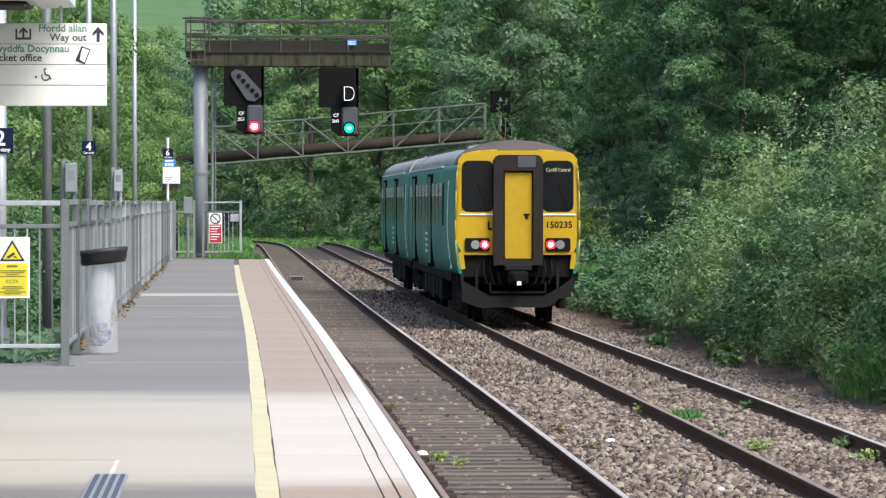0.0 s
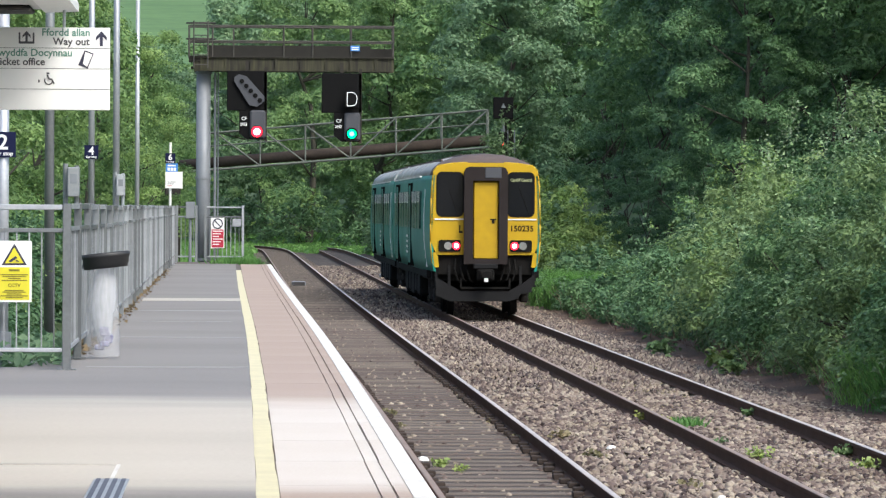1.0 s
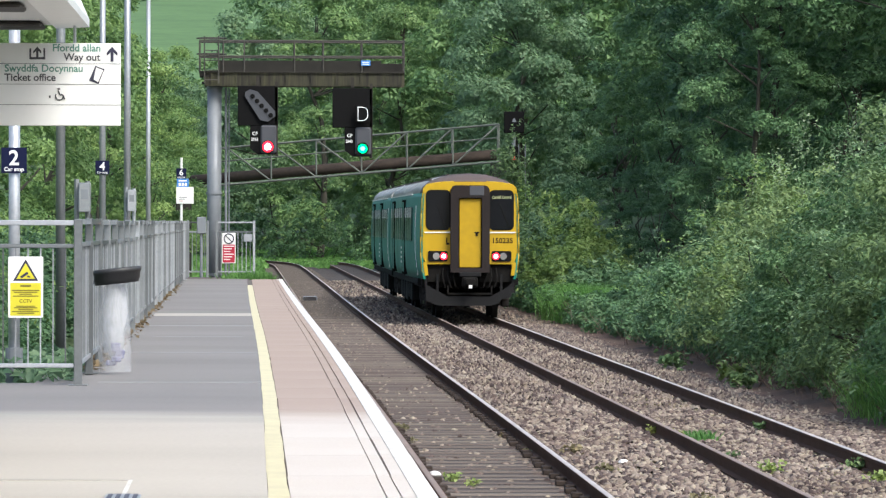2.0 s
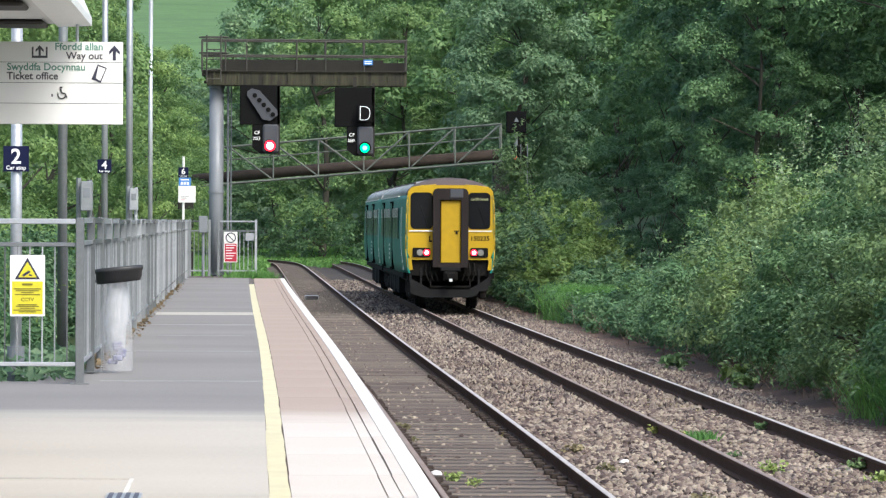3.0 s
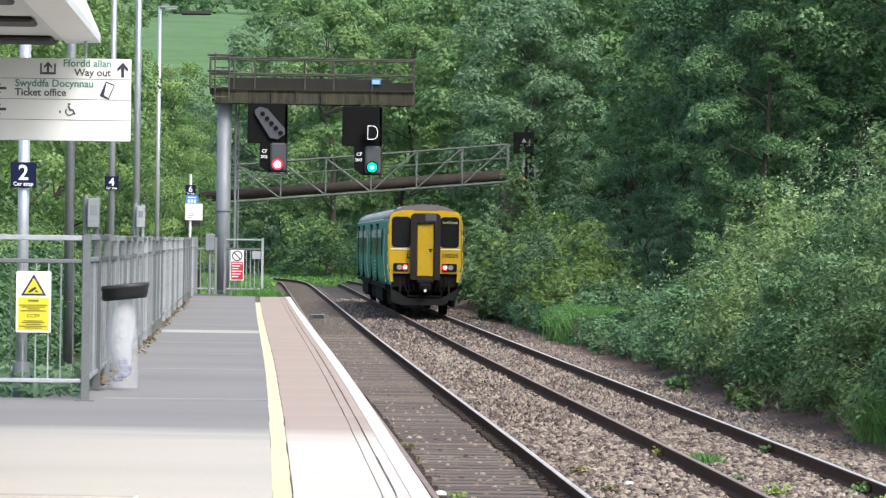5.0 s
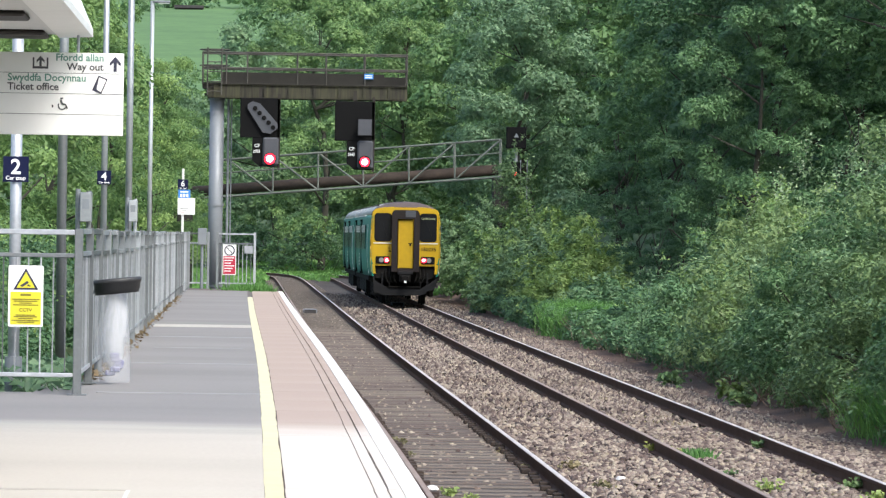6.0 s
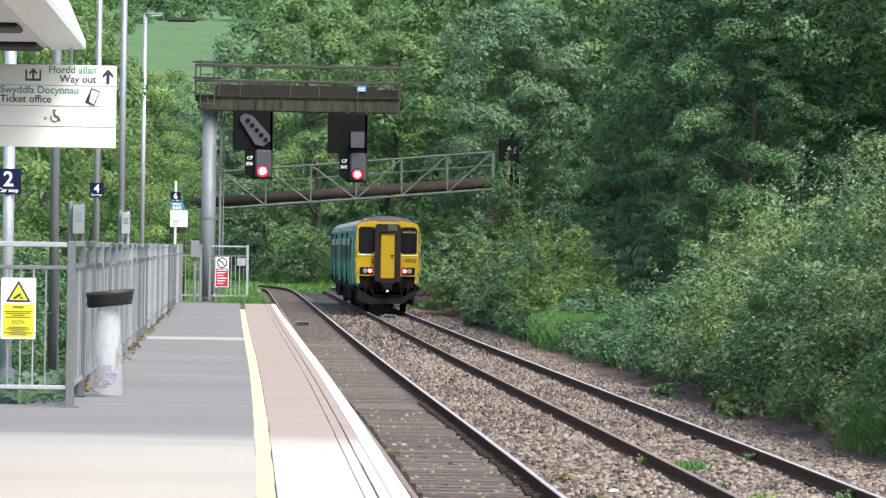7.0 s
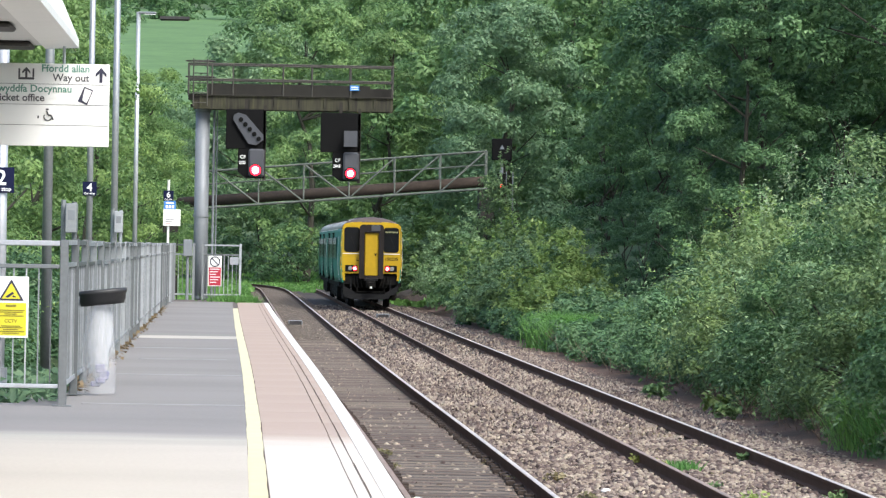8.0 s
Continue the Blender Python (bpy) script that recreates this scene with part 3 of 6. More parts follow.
def build_woods():
    back = [tree_meshes(s, 14.5, 4.6, 0.6, 130, 180, 0.175, LEAF_HAZY_OLIVE if s == 61 else LEAF_MID) for s in (61, 62, 63)]
    deep = [tree_meshes(s, 15 + s % 3, 3.5, 0.5, 132, 320, 0.115, LEAF_DEEP) for s in (11, 12, 13)]
    mid = [tree_meshes(s, 14 + s % 3, 3.4, 0.4, 130, 320, 0.115, LEAF_MID) for s in (21, 22, 23)]
    open_ = [tree_meshes(s, 14, 4.2, 1.5, 126, 320, 0.137, LEAF_HAZY_OLIVE) for s in (51, 52)]
    light = [tree_meshes(s, 10 + s % 2, 2.5, 0.3, 114, 280, 0.078, LEAF_LIGHT) for s in (31, 32, 33)]
    close = [tree_meshes(s, 10, 2.2, 0.2, 124, 520, 0.047, LEAF_LIGHT) for s in (41, 42)]
    over = [tree_meshes(s, 15 + s % 2, 4.3, 4.2, 140, 320, 0.115, LEAF_DEEP if s == 91 else LEAF_MID) for s in (91, 92)]
    low = [tree_meshes(s, 6.0, 1.6, 0.2, 60, 200, 0.066, LEAF_DEEP) for s in (71, 72)]
    rng = random.Random(8)

    def plant(kind, name, x, y, size, label, group):
        m = pose(x, y, ground_height(x, y) - 0.3, 0, 0, rng.uniform(0, 360)) @ Matrix.Scale(size, 4)
        return tree(name, rng.choice(kind), m, label, group)

    # tall wood up the bank on the far side of the line
    for x, y, s in ((18.0, 119, 0.85), (15.4, 130, 0.8), (19.0, 138, 0.95), (15.2, 146, 0.85), (18.5, 160, 1.0), (19.5, 178, 1.05), (20.0, 198, 1.15), (14.8, 236, 1.15), (18.5, 250, 1.3)):
        plant(over if y < 165 else deep if rng.random() < 0.4 else mid, "tree", x, y, s * rng.uniform(0.94, 1.06), "tall dark green broadleaf tree on the wooded bank", "wood beside the line")
    for x, y, s in ((20.8, 127, 1.0), (20.5, 144, 1.1), (25.5, 142, 1.2), (21, 162, 1.2), (26.5, 165, 1.3), (22, 182, 1.25), (23, 203, 1.3), (29, 196, 1.4), (22, 228, 1.4), (20.5, 252, 1.4), (30, 235, 1.5)):
        plant(back, "tree", x, y, s * rng.uniform(0.94, 1.06), "tall dark green broadleaf tree deeper in the wood", "wood beside the line")
    plant(open_, "tree", 12.9, 219, 1.0, "light green broadleaf tree at the edge of the wood", "wood beside the line")
    plant(deep, "tree", 13.6, 121, 0.55, "small dark green broadleaf tree at the edge of the wood", "wood beside the line")
    # low understorey at the foot of the wood
    for x, y, s in ((11.4, 125, 0.2), (11.9, 136, 0.24), (12.7, 121, 0.22), (12.1, 127, 0.24), (13.2, 131, 0.28), (14.8, 126, 0.36), (15.4, 134, 0.4), (16.2, 121, 0.36), (14.5, 142, 0.4), (14.2, 151, 0.42), (15.4, 158, 0.42), (13.8, 166, 0.42), (17.6, 128, 0.5), (17.0, 139, 0.44), (18.0, 146, 0.5), (18.0, 152, 0.5), (17.2, 170, 0.52), (19.3, 123, 0.45), (19.5, 132, 0.5), (15.0, 182, 0.5)):
        plant(low, "small_tree", x, y, s * 2.5, "low dark green tree under the edge of the wood", "understorey of the wood")
    # wood closing the view where the line bends away
    for x, y, s in ((9.5, 286, 1.1), (15.5, 282, 1.3), (4.5, 306, 1.35), (1.5, 322, 1.3), (10, 318, 1.3), (16, 322, 1.5), (5.2, 345, 1.6), (-12, 352, 1.1), (22, 300, 1.5), (9, 362, 1.6), (18, 368, 1.8), (27, 335, 1.7)):
        plant(back if y > 340 or x > 14 else open_ if rng.random() < 0.5 else mid, "tree", x, y, s * rng.uniform(0.94, 1.06), "leafy green tree beyond the end of the platform", "wood at the bend")
    for k, (x, y, s) in enumerate(((-6.8, 334, 1.02), (-3.6, 362, 1.08))):
        tree("tree", back[k], pose(x, y, ground_height(x, y) - 0.3, 0, 0, 70 * k) @ Matrix.Scale(s, 4), "leafy green tree below the far field", "wood at the bend")
    # sunlit young trees behind the platform fence
    for x, y, s in ((-5.6, 52, 0.9), (-5.5, 62, 0.95), (-5.9, 73, 1.05), (-5.9, 86, 1.05), (-6.2, 101, 1.1), (-6.2, 116, 1.15), (-6.0, 133, 1.1),
                    (-5.2, 150, 1.0), (-4.6, 171, 0.95), (-4.8, 196, 1.0), (-5.0, 220, 1.0), (-5.8, 243, 1.05), (-7.5, 275, 1.2), (-4.6, 268, 1.0), (-6.0, 300, 1.15)):
        plant(close if y < 80 else light, "young_tree", x, y, s, "young sunlit light green tree behind the fence", "trees behind the fence")


def build_bushes():
    """Thick scrub along the foot of the bank: mounds of leaf clumps over stems."""
    rng = np.random.default_rng(17)
    mounds = [  # x, y, half width, half length, height, leaf
        (10.3, 58, 1.9, 4.0, 3.2, 0.066), (10.5, 65, 2.2, 4.5, 3.45, 0.068), (12.9, 68, 2.2, 6, 3.3, 0.08), (10.2, 73, 2.0, 4.5, 3.1, 0.07), (12.5, 80, 2.0, 6, 2.7, 0.085),
        (10.0, 81, 1.8, 4.5, 2.8, 0.072), (12.2, 92, 1.9, 7, 1.7, 0.095), (10.0, 90, 1.7, 5.0, 1.9, 0.078), (10.3, 100, 1.5, 5.0, 1.1, 0.085), (10.5, 110, 1.5, 5.0, 0.8, 0.095),
        (10.3, 124, 1.5, 5.0, 0.9, 0.11), (10.2, 134, 1.5, 5.0, 1.4, 0.115), (10.7, 143, 1.9, 5.0, 2.6, 0.12), (9.6, 152, 1.5, 6, 2.1, 0.13), (10.6, 165, 1.8, 7, 2.5, 0.14), (9.8, 180, 1.6, 7, 2.2, 0.15), (10.6, 198, 2.0, 8, 2.6, 0.16), (10.2, 222, 2.0, 9, 2.6, 0.18), (9.5, 246, 1.8, 9, 2.6, 0.2), (11.6, 194.5, 0.8, 1.4, 5.0, 0.12), (13.8, 104, 2.0, 6.0, 0.8, 0.13), (14.2, 117, 2.2, 6.0, 0.7, 0.14), (-3.7, 48, 1.0, 2.6, 1.5, 0.055), (-3.9, 55, 1.1, 3.5, 1.6, 0.06), (-4.0, 65, 1.1, 5.0, 1.6, 0.07), (-4.1, 78, 1.1, 6.0, 1.6, 0.08), (-4.2, 95, 1.1, 8.0, 1.6, 0.09), (-4.2, 115, 1.1, 9.0, 1.6, 0.10), (8.5, 286, 3, 4, 4.4, 0.2), (4.0, 300, 3, 3, 4.2, 0.2), (-1.0, 314, 3, 3, 4.2, 0.2), (-6.5, 326, 3.5, 3, 4.0, 0.2)]
    for k, (x, y, hw, hl, ht, lf) in enumerate(mounds):
        g = ground_height(x, y)
        root = thing("bush", pose(x + (bend(y) if y < 260 else 0), y, g), "dense green bramble and elder bush on the bank" if x > 0 else "low green shrub behind the platform fence", "bush", "scrub along the bank" if x > 0 else "shrubs behind the fence")
        nc = int(28 * hl * (1.4 + ht) / 4)
        a, u = rng.uniform(0, 6.283, nc), rng.uniform(0, 1.08, nc) ** 0.55
        c = np.stack([np.cos(a) * hw * u, np.sin(a) * hl * u, np.zeros(nc)], 1)
        dome = np.sqrt(np.clip(1 - u ** 2.4, 0, 1))
        c[:, 2] = ht * dome * rng.uniform(0.25, 1.0, nc) * (1 + 0.22 * np.sin(c[:, 1] * 1.3 + k)) - 0.1
        rad = rng.uniform(0.2, 0.54, nc) * (0.8 + ht * 0.1)
        lf *= 0.72
        each = int(min(430, 0.78 / lf ** 2))
        p, nm = clump_points(c, rad, each, rng, up=0.5)
        v, f = leaves(p, nm, lf * rng.uniform(0.6, 1.4, len(p)), rng, small=True)
        # Darker leaf for mounds in the hollow and bend puts their shade into colour.
        part("foliage", array_mesh("foliage", v, f, LEAF_DEEP if y > 280 or x < -3 or 87 < y < 128 else LEAF_BLOSSOM if 128 < y < 148 else LEAF_BUSH if k % 3 else LEAF_MID), LEAF_BUSH, root)
        # arching sprays of larger, paler leaves standing out of the mound
        ns = int((12 if y > 280 or x < 0 or 97 < y < 140 else 44) * hl)
        near = c[np.argsort(-(np.hypot(c[:, 0] / hw, c[:, 1] / hl) + c[:, 2] / max(ht, 0.1)))[:max(4, nc // 2)]]
        q = near[rng.integers(0, len(near), ns)] + rng.normal(0, 0.2, (ns, 3))
        out = q / np.array([hw, hl, max(ht, 0.5)]) + rng.normal(0, 0.35, q.shape)
        out /= np.linalg.norm(out, axis=1, keepdims=True) + 1e-9
        reach = rng.uniform(0.35, 0.95, (ns, 1)) * (0.7 + 0.08 * ht)
        u = np.tile(np.linspace(0.35, 1.0, 18), ns)[:, None]
        o, r = np.repeat(out, 18, 0), np.repeat(reach, 18, 0)
        pp = np.repeat(q, 18, 0) + o * r * u + np.array([0, 0, 1.0]) * r * (0.75 * u - 0.7 * u * u) + rng.normal(0, 0.045, o.shape)
        nn = rng.normal(0, 0.5, pp.shape) + np.array([0, 0, 0.9]) + o * 0.3
        nn /= np.linalg.norm(nn, axis=1, keepdims=True)
        v, f = leaves(pp, nn, lf * 1.32 * rng.uniform(0.6, 1.2, len(pp)) * (1.15 - 0.5 * u[:, 0]), rng, small=True)
        tagged(part("young_growth", array_mesh("young_growth", v, f, LEAF_BLOSSOM if k % 3 == 2 else LEAF_SPRAY), LEAF_SPRAY, root, "pale arching sprays of young leaves"), kind="stuff")
        qs = q[(q[:, 2] > ht * 0.6)][:int(4 * hl)]
        if len(qs) and x > 0 and y < 90:
            pp = np.repeat(qs, 16, 0) + np.stack([rng.normal(0, 0.03, len(qs) * 16), rng.normal(0, 0.03, len(qs) * 16), np.tile(np.linspace(0.25, 0.9, 16), len(qs))], 1)
            nn = rng.normal(0, 1, pp.shape)
            nn /= np.linalg.norm(nn, axis=1, keepdims=True)
            v, f = leaves(pp, nn, lf * 0.85 * rng.uniform(0.6, 1.1, len(pp)), rng)
            tagged(part("upright_growth", array_mesh("upright_growth", v, f, LEAF_PALE), LEAF_PALE, root, "pale grey upright flower spikes"), kind="stuff")
        for i in range(8):
            e = Vector(c[rng.integers(0, nc)])
            part("stem", Form().tube((rng.uniform(-hw, hw) * 0.5, rng.uniform(-hl, hl) * 0.7, -0.4), e, 0.03, 0.012, n=5, cap=False), BARK, root)


def build_bank_fringe():
    """Straggling growth and dry twigs hanging over the foot of the bank."""
    rng = np.random.default_rng(23)
    for y0 in range(52, 160, 6):
        n = 34
        y = rng.uniform(y0, y0 + 6, n)
        x = 8.75 + rng.normal(0, 0.22, n) + np.array([bend(q) for q in y])
        root = thing("trailing_bramble", pose(8.75, y0 + 3, -1.1), "trailing bramble and dry twigs at the bank foot", "bramble", "scrub along the bank")
        c = np.stack([x - 8.75, y - y0 - 3, rng.uniform(0.05, 0.7, n)], 1)
        p, nm = clump_points(c, rng.uniform(0.12, 0.35, n), 120, rng, up=0.4)
        v, f = leaves(p, nm, (0.036 + 0.0003 * y0) * rng.uniform(0.6, 1.3, len(p)), rng, small=True)
        # Beyond y 76 a darker leaf puts the hollow's shade into the bramble.
        part("foliage", array_mesh("foliage", v, f, LEAF_DEEP if y0 > 76 else LEAF_BUSH), LEAF_BUSH, root)
        tw = Form()
        for k in range(40):
            a = Vector((rng.normal(-0.15, 0.2), rng.uniform(-3, 3), rng.uniform(-0.05, 0.1)))
            b = a + Vector((rng.normal(-0.05, 0.25), rng.normal(0, 0.3), rng.uniform(0.15, 0.6)))
            tw.tube(a, b, 0.008, 0.004, n=4, cap=False)
        tagged(part("dry_twig", tw, TWIG, root, "dry brown twigs"), kind="stuff")


TWIG = paint("dry_twig", (0.17, 0.12, 0.09), (0.10, 0.07, 0.055), 0.9)


def build_far_wood():
    """Hedges and woods on the far hill, too distant to count."""
    rng = np.random.default_rng(77)
    c = []
    for x0, x1, y0, y1, n in ((-60, 70, 985, 1040, 260), (-60, -19, 640, 700, 40), (6, 80, 560, 900, 260), (-60, -21, 860, 930, 50), (-20, 0, 912, 930, 26)):
        for _ in range(n):
            x, y = rng.uniform(x0, x1), rng.uniform(y0, y1)
            c.append((x, y, ground_height(x, y) + rng.uniform(0.5, 6.5)))
    c = np.array(c)
    p, nm = clump_points(c, rng.uniform(1.2, 2.8, len(c)), 110, rng)
    v, f = leaves(p, nm, rng.uniform(0.35, 0.75, len(p)), rng, small=True)
    tagged(new("far_wood", array_mesh("far_wood", v, f, LEAF_MID)), "distant green woods and hedges on the hill", "wood", kind="stuff")


# ---- the train: two cars, each its own thing ----
HALF_PROFILE = ((1.32, 1.02), (1.37, 1.25), (1.405, 1.7), (1.405, 2.1), (1.39, 2.7), (1.365, 3.1), (1.345, 3.22))
ROOF_PROFILE = ((1.345, 3.22), (1.27, 3.38), (1.10, 3.52), (0.80, 3.63), (0.45, 3.705), (0.0, 3.735))
CAB_ARCH = ((1.204, 3.22), (1.185, 3.34), (1.09, 3.44), (0.75, 3.495), (0.42, 3.512), (0.0, 3.515))    # top of the cab face
CAR_LENGTH = 19.7


def taper(y, cab):
    if not cab:
        return 1.0
    return 0.895 + 0.105 * min(1.0, max(0.0, y / 3.2))


def rounded(x0, z0, x1, z1, r, n=4):
    pts = []
    for cx, cz, a0 in ((x1 - r, z0 + r, -90), (x1 - r, z1 - r, 0), (x0 + r, z1 - r, 90), (x0 + r, z0 + r, 180)):
        for k in range(n + 1):
            a = radians(a0 + 90 * k / n)
            pts.append((cx + r * math.cos(a), cz + r * math.sin(a)))
    return pts


def build_wheelset(car, y):
    f = Form()
    for s in (-1, 1):
        f.tube((s * 0.685, 0, 0), (s * 0.80, 0, 0), 0.42, n=28)
        f.tube((s * 0.65, 0, 0), (s * 0.685, 0, 0), 0.45, n=28)
        f.tube((s * 0.80, 0, 0), (s * 0.83, 0, 0), 0.16, n=12)
        f.box(s * 0.80 - 0.04, -0.03, 0.12, s * 0.80 + 0.04, 0.03, 0.38)
    f.tube((-0.7, 0, 0), (0.7, 0, 0), 0.08, n=10)
    ob = part("wheelset", f, UNDER, car, "steel wheels on an axle")
    ob.location = (0, y, 0.42)
    return ob


def build_car(cab, label):
    car = thing("rail_car", pose(0, 0, 0), label, "train", "cars of the train")
    L = CAR_LENGTH
    ys = [0.0, 0.15, 0.35, 0.7, 1.1, 1.8] + [2.5 + k * 1.7 for k in range(10)] + [L - 0.3, L]
    for s in (-1, 1):
        inner = [(a - 0.06, b) for a, b in HALF_PROFILE]
        rings = []
        for y in ys:
            t = taper(y, cab)
            rings.append([(s * a * t, y, b) for a, b in HALF_PROFILE] + [(s * a * t, y, b) for a, b in reversed(inner)])
        side = part("bodyside", Form().loft(rings), TEAL, car, "teal painted bodyside", smooth=True)
        # windows, with pale hopper frames above
        y = 2.6
        k = 0
        while y < L - 1.6:
            if k in (3, 8):
                dr = Form().box(s * 1.375 - 0.045, y - 0.05, 1.12, s * 1.375 + 0.045, y + 1.25, 3.02)
                part("door", dr, TEAL, car, "teal sliding door in a dark recess")
                for yy in (y - 0.16, y + 1.26):
                    part("door_recess", Form().box(s * 1.37 - 0.055, yy, 1.05, s * 1.37 + 0.055, yy + 0.12, 3.08), UNDER, car, "dark door jamb")
                dw = Form().plate(rounded(y + 0.2, 2.0, y + 1.0, 2.82, 0.08), "x", s * 1.40, s * 1.425)
                part("door_window", dw, SIDE_GLASS, car, "dark glass")
                y += 1.6
            else:
                wx = 1.405
                w = part("window", Form().plate(rounded(y, 1.98, y + 1.18, 2.88, 0.09), "x", s * (wx - 0.06), s * (wx + 0.004)), SIDE_GLASS, car, "dark saloon window")
                bar = Form().box(s * (wx + 0.006) - 0.005, y + 0.08, 2.60, s * (wx + 0.006) + 0.005, y + 1.10, 2.625)
                bar.box(s * (wx + 0.006) - 0.005, y + 0.58, 2.60, s * (wx + 0.006) + 0.005, y + 0.61, 2.86)
                bar.box(s * (wx + 0.006) - 0.005, y + 0.08, 2.60, s * (wx + 0.006) + 0.005, y + 0.105, 2.86)
                bar.box(s * (wx + 0.006) - 0.005, y + 1.075, 2.60, s * (wx + 0.006) + 0.005, y + 1.10, 2.86)
                part("hopper_frame", bar, TRIM_WHITE, w, "pale hopper frame")
                y += 1.62
            k += 1
        # white swoosh near the cab and pale lettering bars
        sw = Form()
        for i in range(9):
            z0 = 1.1 + i * 0.2
            yy = 1.35 + 0.35 * math.sin(i / 8 * 2.2)
            xx = float(np.interp(z0 + 0.1, [q[1] for q in HALF_PROFILE], [q[0] for q in HALF_PROFILE]))
            xx *= taper(yy, cab)
            sw.box(s * xx - 0.014, yy, z0, s * xx + 0.014, yy + 0.07, z0 + 0.205)
        part("swoosh", sw, TRIM_WHITE, side, "white painted swoosh")
        for i in range(4):
            part("lettering_bar", Form().box(s * 1.40 - 0.012, 7.5, 1.35 + i * 0.13, s * 1.40 + 0.012, 10.2, 1.41 + i * 0.13), TRIM_WHITE, side, "pale lettering")
        # White strip puts the light caught along the roof edge into paint.
        part("cantrail", Form().box(s * 1.352 - 0.02, 3.2, 3.19, s * 1.352 + 0.02, L, 3.22), TRIM_WHITE, side, "white strip standing for light along the roof edge")
        part("solebar", Form().box(s * 1.25 - 0.05, 0.9, 0.86, s * 1.25 + 0.05, L - 0.1, 1.03, 0.01), UNDER, car, "black solebar")
    # roof
    full = [(-a, b) for a, b in ROOF_PROFILE] + [(a, b) for a, b in reversed(ROOF_PROFILE[:-1])]
    rings = []
    for y in [0.9] + ys[4:]:
        t = taper(y, cab)
        rings.append([(a * t, y, b) for a, b in full] + [(1.1 * t, y, 3.15), (-1.1 * t, y, 3.15)])
    roof = part("roof", Form().loft(rings), ROOF, car, "grey weathered ribbed roof", smooth=True)
    for y0 in (4.6, 9.8, 15.0):
        part("roof_rib", Form().loft([[(a * 1.003, y, b + 0.008) for a, b in full] + [(1.1, y, 3.2), (-1.1, y, 3.2)] for y in (y0, y0 + 0.06)]), ROOF, roof, "roof panel seam")
    for x, z in ((-0.95, 3.575), (0.95, 3.575), (-0.5, 3.695), (0.5, 3.695)):
        part("gutter", Form().box(x - 0.02, 1.2, z - 0.04, x + 0.02, L - 0.3, z + 0.025), ROOF_DOME, roof, "dark roof gutter")
    if cab:
        build_cab_end(car)
    else:
        part("end_wall", Form().plate([(-a, b) for a, b in HALF_PROFILE] + [(a, b) for a, b in reversed(HALF_PROFILE)], "y", 0.02, 0.06), GANGWAY, car, "dark inner end wall")
    part("far_end", Form().plate([(-1.2, 1.0), (1.2, 1.0), (1.28, 1.7), (1.28, 2.8), (1.0, 3.35), (-1.0, 3.35), (-1.28, 2.8), (-1.28, 1.7)], "y", L - 0.05, L), GANGWAY, car)
    part("gangway_bellows", Form().plate(rounded(-0.5, 1.15, 0.5, 3.35, 0.12), "y", L, L + 0.3), UNDER, car, "black gangway bellows")
    # underframe, boxes and bogies
    part("floor_frame", Form().box(-1.2, 0.4, 0.80, 1.2, L - 0.2, 1.06), UNDER, car)
    for y, w, z0 in ((5.6, 1.5, 0.36), (7.4, 1.1, 0.42), (8.8, 1.8, 0.33), (11.0, 1.2, 0.4), (12.6, 1.4, 0.38)):
        for s in (-1, 1):
            part("equipment_box", Form().box(min(s * 0.55, s * 1.26), y, z0, max(s * 0.55, s * 1.26), y + w, 0.86, 0.03), UNDER, car, "black underfloor equipment box")
    wheels = []
    for yb in (2.85, L - 2.85):
        bogie = part("bogie", Form().box(-0.9, yb - 0.25, 0.44, 0.9, yb + 0.25, 0.66, 0.02), UNDER, car, "dirty black bogie")
        for s in (-1, 1):
            fr = Form().box(s * 0.98 - 0.08, yb - 1.75, 0.46, s * 0.98 + 0.08, yb + 1.75, 0.66, 0.02)
            fr.box(s * 0.98 - 0.09, yb - 0.5, 0.36, s * 0.98 + 0.09, yb + 0.5, 0.74, 0.02)
            part("side_frame", fr, BOGIE_GREY, bogie, "dirty bogie side frame")
            for k in (-1, 1):
                ax = Form().box(s * 1.0 - 0.1, yb + k * 1.15 - 0.17, 0.28, s * 1.0 + 0.1, yb + k * 1.15 + 0.17, 0.6, 0.03)
                ax.tube((s * 1.04, yb + k * 0.72, 0.45), (s * 1.04, yb + k * 0.72, 0.85), 0.11, n=10)
                part("axlebox", ax, BOGIE_GREY, bogie, "axlebox with coil spring")
        for k in (-1, 1):
            wheels.append(build_wheelset(car, yb + k * 1.15))
    return car, wheels


